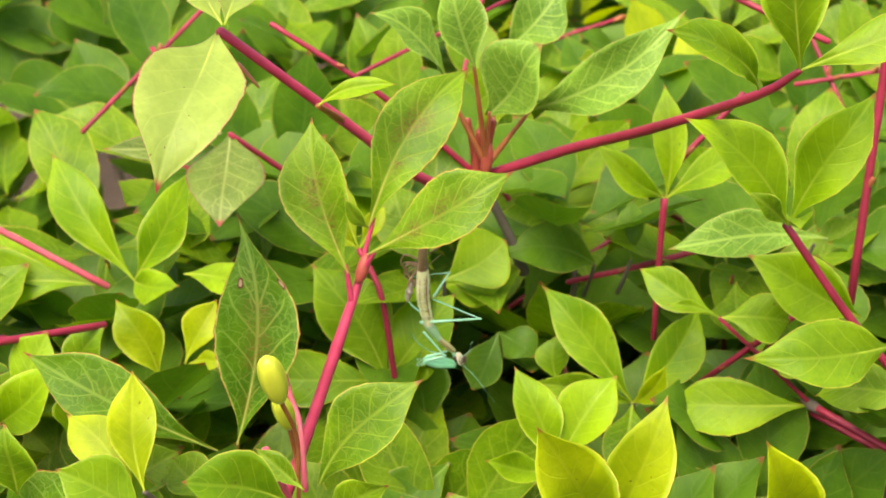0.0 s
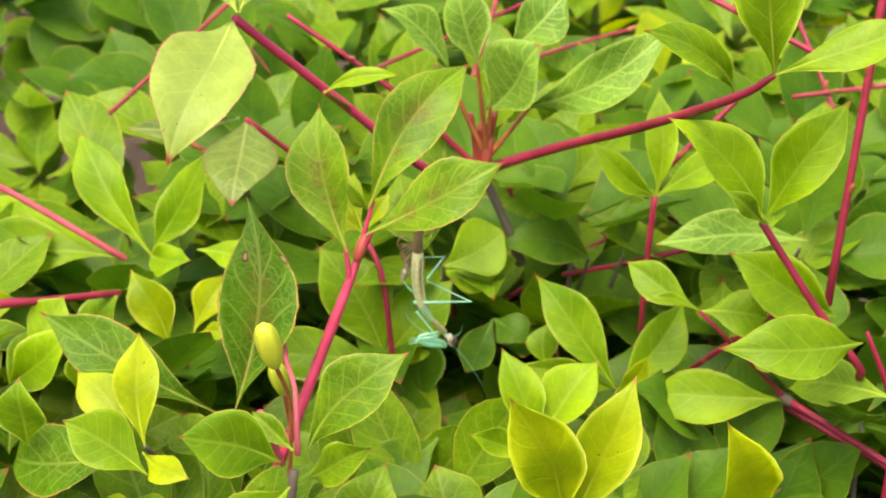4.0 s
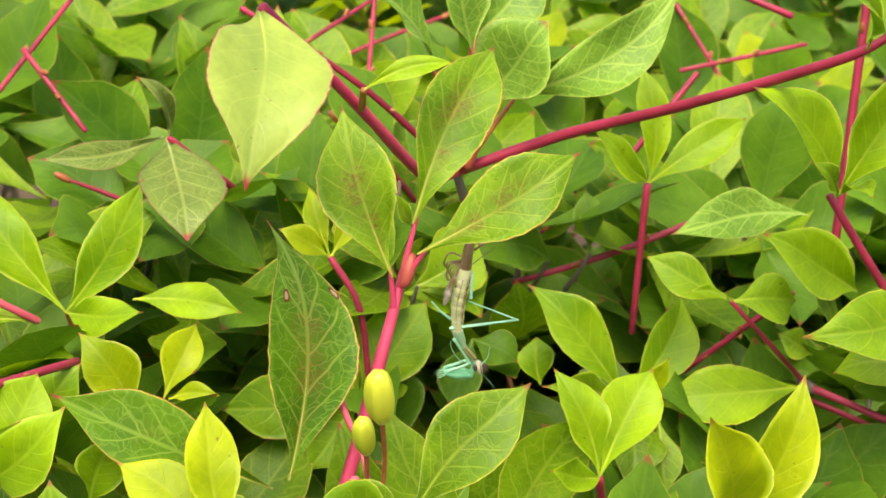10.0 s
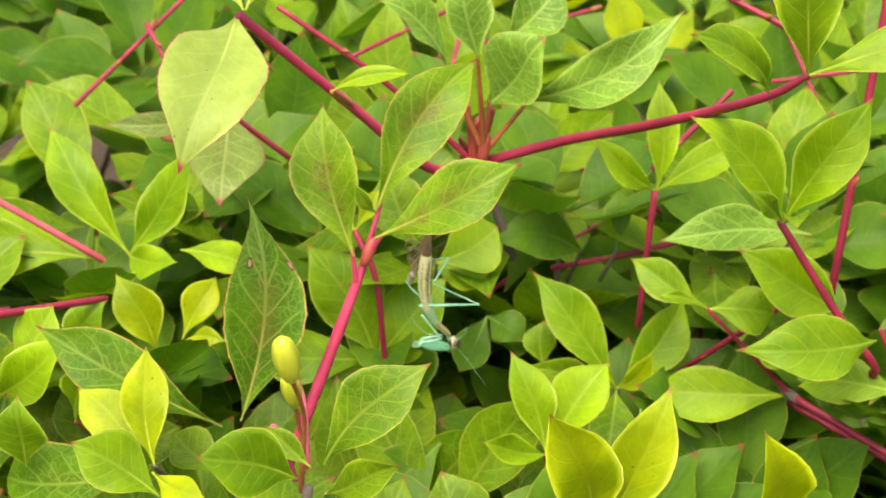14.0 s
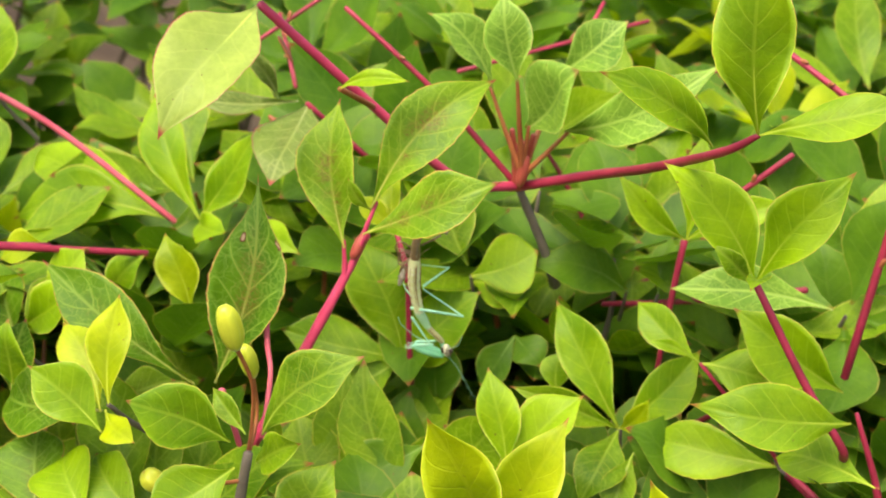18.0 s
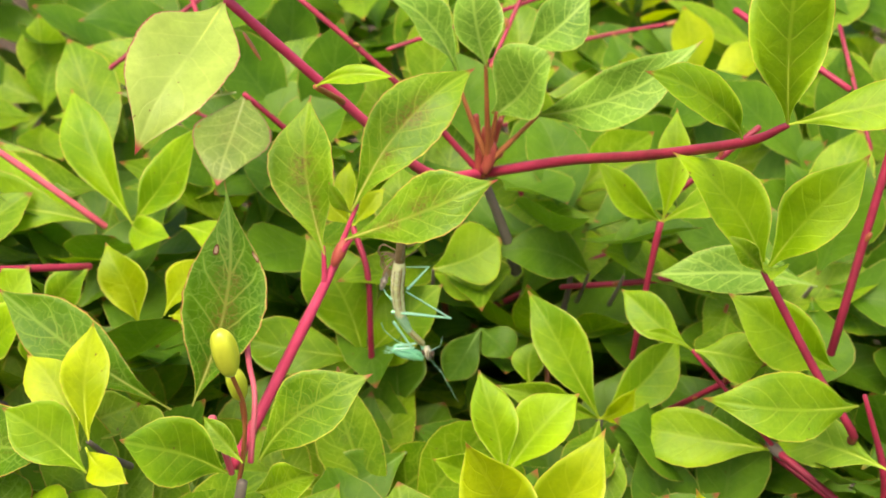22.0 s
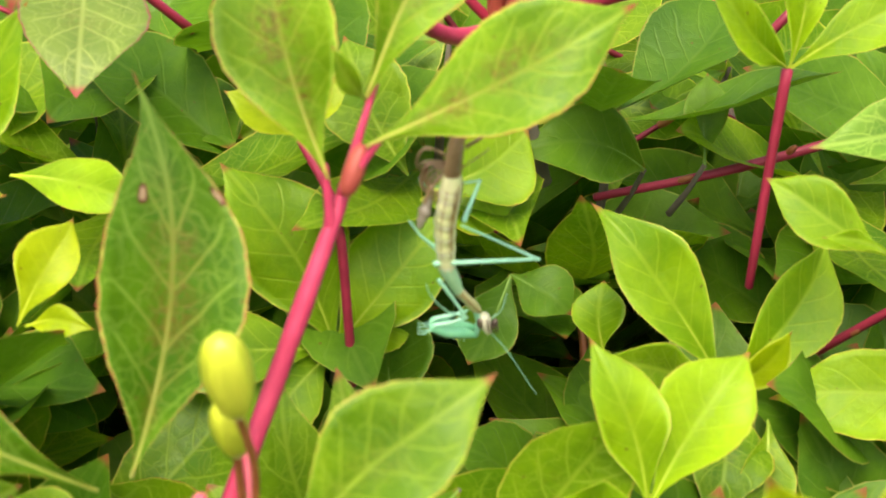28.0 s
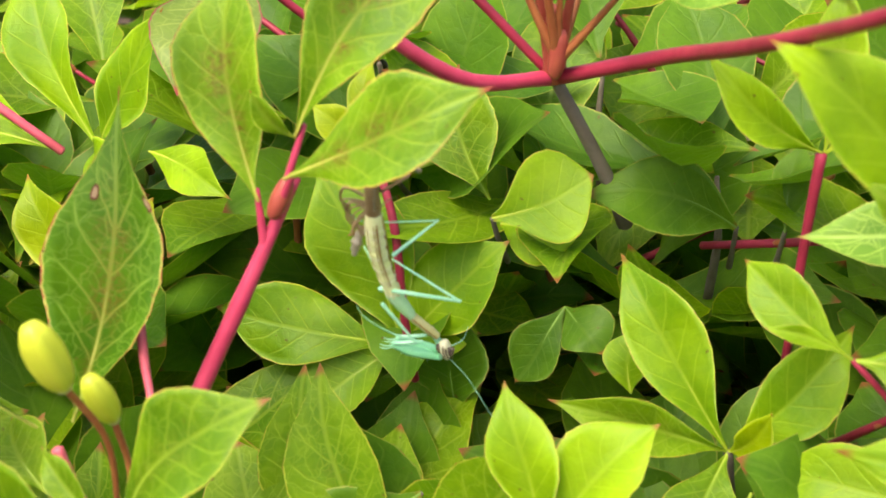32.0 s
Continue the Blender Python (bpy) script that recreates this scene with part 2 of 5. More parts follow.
MATS = {
    "lime": leaf_material("young_leaf", (0.27, 0.45, 0.005), (0.54, 0.66, 0.010), (0.70, 0.76, 0.06), 0.6, 0.10, 0.10, 0.5),
    "green": leaf_material("green_leaf", (0.10, 0.27, 0.005), (0.27, 0.46, 0.010), (0.70, 0.74, 0.09), 0.7, 0.2, 0.32, 0.48),
    "blush": leaf_material("blushed_leaf", (0.125, 0.31, 0.006), (0.28, 0.49, 0.012), (0.76, 0.74, 0.12), 0.85, 0.95, 0.40, 0.46),
    "spot": leaf_material("scarred_leaf", (0.050, 0.165, 0.005), (0.130, 0.30, 0.008), (0.72, 0.66, 0.16), 0.95, 0.7, 0.66, 0.42, 0.45, True),
    "fresh": leaf_material("fresh_leaf", (0.135, 0.34, 0.006), (0.32, 0.53, 0.010), (0.66, 0.72, 0.08), 0.65, 0.15, 0.24, 0.5),
    "veined": leaf_material("veined_leaf", (0.052, 0.17, 0.005), (0.140, 0.31, 0.008), (0.62, 0.62, 0.09), 0.95, 0.3, 0.55, 0.42, 0.42),
    "bright": leaf_material("bright_young_leaf", (0.31, 0.46, 0.07), (0.47, 0.62, 0.13), (0.66, 0.50, 0.26), 0.9, 0.0, 0.12, 0.5, 0.4),
    "spring": leaf_material("spring_leaf", (0.18, 0.41, 0.006), (0.39, 0.61, 0.010), (0.70, 0.74, 0.10), 0.65, 0.1, 0.18, 0.5),
    # dark leaf green, with the shade inside the hedge worked into its colour
    "deep": leaf_material("shade_dark_leaf", (0.055, 0.165, 0.008), (0.135, 0.29, 0.014), (0.36, 0.46, 0.07), 0.55, 0.0, 0.12, 0.40),
    "pale": leaf_material("pale_leaf", (0.15, 0.34, 0.030), (0.27, 0.50, 0.055), (0.56, 0.66, 0.14), 0.5, 0.0, 0.60, 0.45, 0.4),
    "grey": leaf_material("dull_leaf", (0.14, 0.24, 0.03), (0.24, 0.36, 0.06), (0.30, 0.13, 0.12), 0.85, 0.25, 0.45, 0.38),
}
RIBS = {k: plain_material(k + "_midrib", a, b, 900, 0.45, 0.2) for k, a, b in (
    ("lime", (0.44, 0.56, 0.03), (0.56, 0.66, 0.05)), ("green", (0.24, 0.40, 0.03), (0.36, 0.50, 0.05)), ("fresh", (0.32, 0.48, 0.03), (0.46, 0.58, 0.05)), ("veined", (0.30, 0.36, 0.05), (0.44, 0.46, 0.10)), ("bright", (0.50, 0.62, 0.08), (0.60, 0.70, 0.12)), ("spring", (0.36, 0.50, 0.03), (0.50, 0.60, 0.06)), ("blush", (0.36, 0.36, 0.06), (0.50, 0.52, 0.10)), ("spot", (0.30, 0.36, 0.05), (0.46, 0.48, 0.12)),
    ("deep", (0.12, 0.28, 0.03), (0.20, 0.36, 0.05)), ("pale", (0.26, 0.42, 0.08), (0.38, 0.52, 0.12)), ("grey", (0.30, 0.38, 0.12), (0.44, 0.50, 0.20)))}
RED = plain_material("red_twig_bark", (0.17, 0.010, 0.024), (0.39, 0.028, 0.068), 500, 0.48, 0.4)
CRIMSON = plain_material("crimson_young_bark", (0.34, 0.016, 0.058), (0.60, 0.065, 0.14), 420, 0.45, 0.5)
PINK = plain_material("pink_stalk_skin", (0.46, 0.045, 0.09), (0.60, 0.14, 0.17), 700, 0.4, 0.2)
RUST = plain_material("rust_stalk_skin", (0.24, 0.06, 0.025), (0.38, 0.15, 0.05), 700, 0.4, 0.2)
SPUR = plain_material("russet_spur_skin", (0.24, 0.030, 0.030), (0.42, 0.10, 0.06), 700, 0.42, 0.3)
WOOD = plain_material("grey_old_bark", (0.065, 0.052, 0.038), (0.19, 0.165, 0.125), 500, 0.85, 0.9)
CAPSULE = plain_material("capsule_skin", (0.40, 0.50, 0.03), (0.58, 0.62, 0.06), 500, 0.35, 0.2)
SOIL = plain_material("garden_soil", (0.035, 0.025, 0.016), (0.09, 0.065, 0.04), 30, 0.95, 1.0, 0.2, 0.02)


# ---- mesh helpers ----
def mesh_ob(name, verts, faces, mat, parent=None, label="", uvs=None, smooth=True):
    me = bpy.data.meshes.new(name)
    me.from_pydata(verts, [], faces)
    if uvs is not None:
        for layer, values in uvs.items():
            uvl = me.uv_layers.new(name=layer)
            idx = np.empty(len(me.loops), dtype=np.int32)
            me.loops.foreach_get("vertex_index", idx)
            uvl.data.foreach_set("uv", np.asarray(values, dtype=np.float32)[idx].ravel())
    if smooth:
        me.polygons.foreach_set("use_smooth", [True] * len(me.polygons))
    me.materials.append(mat)
    me.update()
    ob = new(name, me)
    if parent is not None:
        ob.parent = parent
        ob.matrix_parent_inverse = Matrix.Translation(parent.matrix_basis.translation).inverted() if parent.parent is None else Matrix()
    if label:
        ob["label"] = label
    return ob


PROFILE_S = (0, 0.06, 0.13, 0.22, 0.32, 0.42, 0.52, 0.60, 0.68, 0.75, 0.81, 0.86, 0.90, 0.94, 0.97, 1.0)
PROFILE_W = (0.035, 0.075, 0.16, 0.36, 0.63, 0.86, 0.985, 1.0, 0.955, 0.84, 0.66, 0.465, 0.30, 0.145, 0.06, 0.0)


def blade(length, width, fold, bend, wave, shape, seed, ns=24, nv=10, thick=0.00022, teeth=0.008, keen=1.0):
    """Vertices, faces and uvs of one leaf blade: base at the origin, tip on +y, upper face to +z."""
    rg = random.Random(seed)
    ph, ph2, tw, lop = rg.uniform(0, 6.3), rg.uniform(0, 6.3), rg.uniform(-0.42, 0.42), rg.uniform(-0.085, 0.085)
    droop, cup, hook = rg.uniform(-0.03, 0.15), rg.uniform(-0.03, 0.14), rg.uniform(-0.06, 0.06)
    f1, f2, skew = rg.uniform(6.5, 9.5), rg.uniform(12.0, 17.0), rg.uniform(-0.10, 0.10)
    verts, faces, ub, us = [], [], [], []
    sides = (1, -1) if thick else (1,)
    for sd in sides:
        for i in range(ns + 1):
            s = i / ns
            h = float(np.interp(s ** shape, PROFILE_S, PROFILE_W)) ** keen * width / 2
            curve = lop * length * math.sin(math.pi * s) + hook * length * max(0.0, s - 0.62) ** 2 * 6
            for j in range(nv + 1):
                v = 2 * j / nv - 1
                x = v * h * (1 + skew * (1 if v > 0 else -1))
                rim = abs(v)
                ser = 1.0 + (teeth * math.sin(i * 2.4 + ph) if rim == 1 else 0)
                z = fold * abs(x) * (1 - 0.35 * rim) + bend * length * 4 * s * (1 - s)
                z += wave * length * (math.sin(s * f1 + ph + (1.9 if v > 0 else 0)) + 0.35 * math.sin(s * f2 + ph2 + (2.6 if v > 0 else 0))) * rim ** 2 * math.sin(math.pi * s) ** 0.8
                z += 0.35 * wave * length * math.sin(s * 5 + ph2)* math.sin(math.pi * s)
                z += tw * x * (s - 0.5) * 2
                # the tip recurves, the sides cup upward
                z -= droop * length * (max(0.0, s - 0.7) / 0.3) ** 2
                z += cup * width * v * v * math.sin(math.pi * min(1, s * 1.1)) ** 0.7
                z += sd * thick / 2 * (1 - rim ** 4) if thick else 0
                verts.append((x * ser + curve, s * length, z))
                ub.append((v / 2 + 0.5, s))
                us.append((x * 100, s * length * 100))
    row = nv + 1
    per = (ns + 1) * row
    for k in range(len(sides)):
        for i in range(ns):
            for j in range(nv):
                a = k * per + i * row + j
                q = (a, a + 1, a + row + 1, a + row)
                faces.append(q if k == 0 else (a, a + row, a + row + 1, a + 1))
    if thick:
        for i in range(ns):
            for j, flip in ((0, False), (nv, True)):
                a = i * row + j
                q = (a, a + row, a + row + per, a + per)
                faces.append(q[::-1] if flip else q)
    return verts, faces, {"blade": ub, "size": us}


SEED = [0]


def leaf(parent, base, tip, width, mat, roll=0.0, bend=None, fold=None, wave=0.034, shape=1.0, stalk=None, label="", teeth=0.012, stalk_mat=None, keen=1.05):
    """A leaf from base to tip, its face turned to the light and out of the shrub, then rolled."""
    SEED[0] += 1
    rq = random.Random(SEED[0] * 31)
    bend = rq.uniform(0.02, 0.09) if bend is None else bend
    fold = rq.uniform(0.12, 0.38) if fold is None else fold
    roll += rq.uniform(-10, 10)
    shape *= rq.uniform(0.9, 1.12)
    b, t = Vector(base), Vector(tip)
    ax = t - b
    ln = ax.length
    ax.normalize()
    nz = Vector((0, -0.80, 0.60))
    nz = (nz - nz.dot(ax) * ax).normalized()
    nz.rotate(Matrix.Rotation(radians(roll), 3, ax))
    nx = ax.cross(nz)
    m = Matrix((nx, ax, nz)).transposed()
    vs, fs, uv = blade(ln, width, fold, bend, wave, shape, SEED[0], 24, 10, 0.00022, teeth, keen)
    origin = parent.matrix_basis.translation
    vs = [tuple(m @ Vector(v) + b - origin) for v in vs]
    ob = mesh_ob("leaf", vs, fs, MATS[mat], None, label, uv)
    ob.parent = parent
    rib = tube("midrib", [Vector(vs[i * 11 + 5]) - m @ Vector((0, 0, 0.00012)) for i in range(0, 23, 2)], (0.00022, 0.00013, 0.00005), RIBS[mat], 6, 2)
    rib.parent = ob
    if stalk is not None:
        pts = [Vector(stalk), (Vector(stalk) + b) / 2 + Vector((0, 0, -0.0006)), b + ax * ln * 0.05]
        st = tube("petiole", [p - origin for p in pts], (0.00075, 0.00055, 0.00036), stalk_mat or RUST)
        st.parent = ob
    return ob


def spline(points, per=6):
    """Smooth line through the points."""
    p = [Vector(q) for q in points]
    if len(p) < 3:
        return [p[0].lerp(p[-1], i / per) for i in range(per + 1)]
    p = [p[0] * 2 - p[1], *p, p[-1] * 2 - p[-2]]
    out = []
    for i in range(1, len(p) - 2):
        for k in range(per):
            t = k / per
            a, b, c, d = p[i - 1], p[i], p[i + 1], p[i + 2]
            out.append(0.5 * (2 * b + (c - a) * t + (2 * a - 5 * b + 4 * c - d) * t * t + (3 * b - a - 3 * c + d) * t ** 3))
    out.append(p[-2])
    return out


def tube(name, points, radii, mat, sides=10, per=6, knobs=0.0, seed=1, label="", flat=1.0):
    """A round rod along the points; radii are spread along it, ends closed with domes."""
    line = spline(points, per)
    rg = random.Random(seed)
    n = len(line)
    rr = np.interp(np.linspace(0, 1, n), np.linspace(0, 1, len(radii)), radii)
    line = [line[0] - (line[1] - line[0]).normalized() * rr[0] * 0.4] + line + [line[-1] + (line[-1] - line[-2]).normalized() * rr[-1] * 0.5]
    rr = [rr[0] * 0.5, *rr, rr[-1] * 0.5]
    n += 2
    verts, faces = [], []
    up = Vector((0.31, 0.2, 0.93))
    for i, c in enumerate(line):
        d = (line[min(i + 1, n - 1)] - line[max(i - 1, 0)]).normalized()
        u = d.cross(up).normalized()
        w = d.cross(u)
        r = rr[i] * (1 + knobs * rg.uniform(-1, 1))
        for j in range(sides):
            a = 2 * math.pi * j / sides
            verts.append(tuple(c + (u * math.cos(a) + w * math.sin(a) * flat) * r))
    for i in range(n - 1):
        for j in range(sides):
            k = (j + 1) % sides
            faces.append((i * sides + j, i * sides + k, (i + 1) * sides + k, (i + 1) * sides + j))
    faces.append(tuple(range(sides))[::-1])
    faces.append(tuple((n - 1) * sides + j for j in range(sides)))
    ob = mesh_ob(name, verts, faces, mat)
    if label:
        ob["label"] = label
    return ob


def egg(name, centre, axis, length, radius, mat, parent, label="", seg=12, rings=9, taper=0.0, flat=1.0, lobes=0.0):
    """A rounded body along axis; taper narrows its far end."""
    c, d = Vector(centre), Vector(axis).normalized()
    u = d.cross(Vector((0.31, 0.2, 0.93))).normalized()
    w = d.cross(u)
    verts, faces = [], []
    for i in range(rings + 1):
        t = i / rings
        y = -math.cos(math.pi * t)
        r = math.sin(math.pi * t) ** 0.8 * (1 - taper * (y + 1) / 2) if 0 < i < rings else 0.02
        for j in range(seg):
            a = 2 * math.pi * j / seg
            rl = r * (1 - lobes * (1 - abs(math.sin(2.5 * a)) ** 0.7))
            verts.append(tuple(c + d * (y * length / 2) + (u * math.cos(a) + w * math.sin(a) * flat) * radius * rl))
    for i in range(rings):
        for j in range(seg):
            k = (j + 1) % seg
            faces.append((i * seg + j, i * seg + k, (i + 1) * seg + k, (i + 1) * seg + j))
    ob = mesh_ob(name, verts, faces, mat)
    ob.parent = parent
    if label:
        ob["label"] = label
    return ob


def shoot(at, label, group="leafy shoots of the shrub"):
    ob = new("shrub_shoot")
    ob.empty_display_size = 0.005
    ob.matrix_basis = Matrix.Translation(at)
    return tagged(ob, label, "shrub shoot", group)


def buds(parent, points, radius):
    """Small resting buds along a bare twig."""
    o = parent.matrix_basis.translation
    a, b = Vector(points[0]), Vector(points[-1])
    for f in (0.3, 0.68):
        p = spline(points, 10)
        p = p[int(f * (len(p) - 1))]
        side = Vector((0.5, -0.7, 0.6)) if f < 0.5 else Vector((-0.6, -0.5, 0.7))
        egg("bud", p - o + side * radius * 0.9, (b - a).normalized() + side * 0.8, radius * 3.0, radius * 0.62, RUST, parent, "", 7, 5)


def stem(parent, points, radii, mat=None, name="stem", label="", knobs=0.04, sides=10):
    o = parent.matrix_basis.translation
    ob = tube(name, [Vector(p) - o for p in points], radii, mat or RED, sides, 6, knobs, len(points) * 7 + 3, label)
    ob.parent = parent
    return ob


# ---- ground ----
gv, gf = [], []
GN = 48
for i in range(GN + 1):
    for j in range(GN + 1):
        sx, sy = (2 * i / GN - 1), (2 * j / GN - 1)
        gx, gy = math.copysign(abs(sx) ** 5 * 900 + abs(sx) * 3, sx), math.copysign(abs(sy) ** 5 * 900 + abs(sy) * 3, sy)
        gv.append((gx, gy, 0.02 * noise.noise(Vector((gx * 2, gy * 2, 0)))))
for i in range(GN):
    for j in range(GN):
        a = i * (GN + 1) + j
        gf.append((a, a + GN + 1, a + GN + 2, a + 1))
tagged(mesh_ob("ground", gv, gf, SOIL), "dark bare garden soil under the hedge", "ground", kind="structure")

# ---- shoots near the insect ----
s = shoot((-0.0236, 0.1248, 0.7082), "slender crimson shoot with blushed green leaves over the insect")
egg("node", Vector((-0.0138, 0.1545, 0.7418)) - s.matrix_basis.translation, (0.35, 0.3, 1), 0.0060, 0.0012, SPUR, s, "russet swollen joint", 12, 8)
stem(s, [(-0.0294, 0.1426, 0.6986), (-0.0190, 0.1520, 0.7268), (-0.0130, 0.1576, 0.7432)], (0.00114, 0.00114, 0.00061), CRIMSON)
leaf(s, (-0.0166, 0.1542, 0.7410), (-0.0237, 0.1634, 0.7682), 0.0130, "blush", keen=1.2, teeth=0.018, bend=0.04, fold=0.22, stalk=(-0.0161, 0.1547, 0.7349), stalk_mat=CRIMSON)
leaf(s, (-0.0126, 0.1568, 0.7492), (0.0057, 0.1700, 0.7764), 0.0130, "blush", stalk=(-0.0148, 0.1559, 0.7385), stalk_mat=CRIMSON, teeth=0.018, bend=0.06, fold=0.25)
leaf(s, (-0.0127, 0.1532, 0.7451), (0.0135, 0.1482, 0.7619), 0.0125, "blush", keen=1.15, stalk=(-0.0148, 0.1559, 0.7385), stalk_mat=CRIMSON, teeth=0.018, bend=0.05, fold=0.2, roll=-10, wave=0.03)
leaf(s, (-0.0126, 0.1577, 0.7485), (-0.0171, 0.1533, 0.7558), 0.0029, "green")
s = shoot((-0.0236, 0.1248, 0.7082), "woody shoot with seed capsules and a scarred leaf")
shoot_f = s
stem(s, [(-0.0236, 0.1248, 0.7082), (-0.0254, 0.1252, 0.6920)], (0.00092, 0.00119), WOOD)
leaf(s, (-0.0369, 0.1402, 0.7130), (-0.0350, 0.1547, 0.7527), 0.0153, "spot", shape=0.74, bend=0.03, fold=0.2, keen=1.5, teeth=0.02, wave=0.03)
leaf(s, (-0.0402, 0.1373, 0.7133), (-0.0742, 0.1395, 0.7322), 0.0124, "veined", keen=1.25, teeth=0.02, wave=0.035, bend=0.08, roll=8)
leaf(s, (-0.0208, 0.1244, 0.7131), (-0.0022, 0.1229, 0.7335), 0.0123, "green")
leaf(s, (-0.0204, 0.1214, 0.7087), (-0.0077, 0.1077, 0.7244), 0.0074, "green")
leaf(s, (-0.0254, 0.1194, 0.7130), (-0.0423, 0.1083, 0.7224), 0.0124, "fresh")
leaf(s, (-0.0234, 0.1171, 0.7091), (-0.0364, 0.1062, 0.7013), 0.0130, "fresh")
leaf(s, (-0.0231, 0.1213, 0.7143), (-0.0312, 0.1243, 0.7211), 0.0043, "green")
s = shoot((-0.0505, 0.1202, 0.7146), "young yellow-green whorl of pointed leaves")
stem(s, [(-0.0505, 0.1202, 0.7146), (-0.0488, 0.1268, 0.7080), (-0.0469, 0.1353, 0.7011)], (0.00047, 0.00059, 0.00071), WOOD)
leaf(s, (-0.0505, 0.1202, 0.7146), (-0.0520, 0.1288, 0.7339), 0.0085, "lime")
leaf(s, (-0.0518, 0.1195, 0.7131), (-0.0647, 0.1309, 0.7246), 0.0091, "lime")
leaf(s, (-0.0508, 0.1196, 0.7136), (-0.0403, 0.1099, 0.7144), 0.0061, "lime")
leaf(s, (-0.0521, 0.1208, 0.7127), (-0.0838, 0.1363, 0.7023), 0.0142, "veined")
s = shoot((-0.0649, 0.1197, 0.6840), "low green whorl of serrated leaves")
stem(s, [(-0.0649, 0.1197, 0.6840), (-0.0628, 0.1258, 0.6788), (-0.0603, 0.1335, 0.6734)], (0.00043, 0.00054, 0.00065), WOOD)
leaf(s, (-0.0649, 0.1197, 0.6840), (-0.0718, 0.1340, 0.6983), 0.0164, "veined")
leaf(s, (-0.0502, 0.1129, 0.6921), (-0.0634, 0.1266, 0.6985), 0.0136, "spring")
leaf(s, (-0.0404, 0.1160, 0.6931), (-0.0563, 0.1269, 0.6997), 0.0121, "fresh")
s = shoot((-0.0882, 0.1558, 0.7021), "green leaves at the hedge front")
stem(s, [(-0.0882, 0.1558, 0.7021), (-0.0854, 0.1606, 0.6965), (-0.0821, 0.1666, 0.6908)], (0.00044, 0.00055, 0.00066), WOOD)
leaf(s, (-0.0882, 0.1558, 0.7021), (-0.0974, 0.1633, 0.7183), 0.0123, "veined")
leaf(s, (-0.0864, 0.1555, 0.7056), (-0.0807, 0.1577, 0.7212), 0.0081, "fresh")
leaf(s, (-0.0835, 0.1435, 0.6991), (-0.0821, 0.1466, 0.7145), 0.0110, "veined")
leaf(s, (-0.0824, 0.1549, 0.7147), (-0.0744, 0.1583, 0.7276), 0.0104, "spring")
leaf(s, (-0.0740, 0.1710, 0.7096), (-0.0665, 0.1701, 0.7228), 0.0082, "fresh")
s = shoot((-0.0834, 0.1604, 0.7252), "small lime leaf on a red twig")
stem(s, [(-0.0834, 0.1604, 0.7252), (-0.0983, 0.1384, 0.7313)], (0.00072, 0.00084))
leaf(s, (-0.0834, 0.1604, 0.7252), (-0.0948, 0.1601, 0.7204), 0.0076, "lime")
s = shoot((0.0081, 0.1981, 0.7436), "bright lime leaf at a crimson branch tip")
stem(s, [(-0.0380, 0.1569, 0.7864), (-0.0178, 0.1719, 0.7647), (-0.0022, 0.1847, 0.7477), (0.0081, 0.1981, 0.7436)], (0.00092, 0.00100, 0.00108, 0.00108), CRIMSON)
leaf(s, (-0.0385, 0.1579, 0.7860), (-0.0473, 0.1274, 0.7703), 0.0184, "bright", bend=0.06, fold=0.3, wave=0.035)
leaf(s, (-0.0364, 0.1528, 0.7886), (-0.0323, 0.1563, 0.7980), 0.0073, "bright")
leaf(s, (-0.0369, 0.1529, 0.7886), (-0.0417, 0.1575, 0.7977), 0.0068, "bright")
egg("dry_scale", Vector((-0.0339, 0.1615, 0.7769)) - s.matrix_basis.translation, (0.6, -0.2, -0.7), 0.0062, 0.0011, RUST, s, "dried pinkish bud scale", 10, 7, 0.2, 0.35)
s = shoot((-0.0212, 0.1583, 0.7720), "small lime leaf on a crimson branch")
stem(s, [(-0.0212, 0.1583, 0.7720), (-0.0178, 0.1719, 0.7647)], (0.00055, 0.00066), RUST)
leaf(s, (-0.0212, 0.1583, 0.7720), (-0.0068, 0.1562, 0.7764), 0.0039, "spring", fold=0.5, bend=0.12)
s = shoot((0.0081, 0.1981, 0.7436), "near tall green whorl at a crimson branch tip")
stem(s, [(0.0081, 0.1981, 0.7436), (0.0255, 0.1885, 0.7529), (0.0392, 0.1656, 0.7647), (0.0543, 0.1398, 0.7792), (0.0603, 0.1346, 0.7850)], (0.00106, 0.00106, 0.00097, 0.00088, 0.00053))
stem(s, [(0.0081, 0.1981, 0.7436), (0.0144, 0.2035, 0.7283), (0.0176, 0.2063, 0.7187)], (0.00087, 0.00108, 0.00123), WOOD)
leaf(s, (0.0603, 0.1346, 0.7850), (0.0564, 0.1298, 0.8185), 0.0136, "fresh")
leaf(s, (0.0532, 0.1316, 0.7827), (0.0357, 0.1120, 0.7986), 0.0085, "fresh")
leaf(s, (0.0603, 0.1346, 0.7850), (0.0835, 0.1333, 0.7949), 0.0086, "fresh")
s = shoot((0.0095, 0.1941, 0.7478), "whorl of veined green leaves with reddish stalks")
egg("node", (0, 0, 0.001), (0.1, 0, 1), 0.0075, 0.0013, SPUR, s, "reddish swollen node")
stem(s, [(0.0081, 0.1981, 0.7436), (0.0082, 0.1968, 0.7491), (0.0083, 0.1955, 0.7546)], (0.0017, 0.0015, 0.0010), SPUR, "spur", "short swollen reddish spur")
stem(s, [(0.0075, 0.1984, 0.7436), (0.0069, 0.1973, 0.7496), (0.0057, 0.1963, 0.7568)], (0.0009, 0.0008, 0.0006), SPUR, "spur", "reddish leaf stalk base")
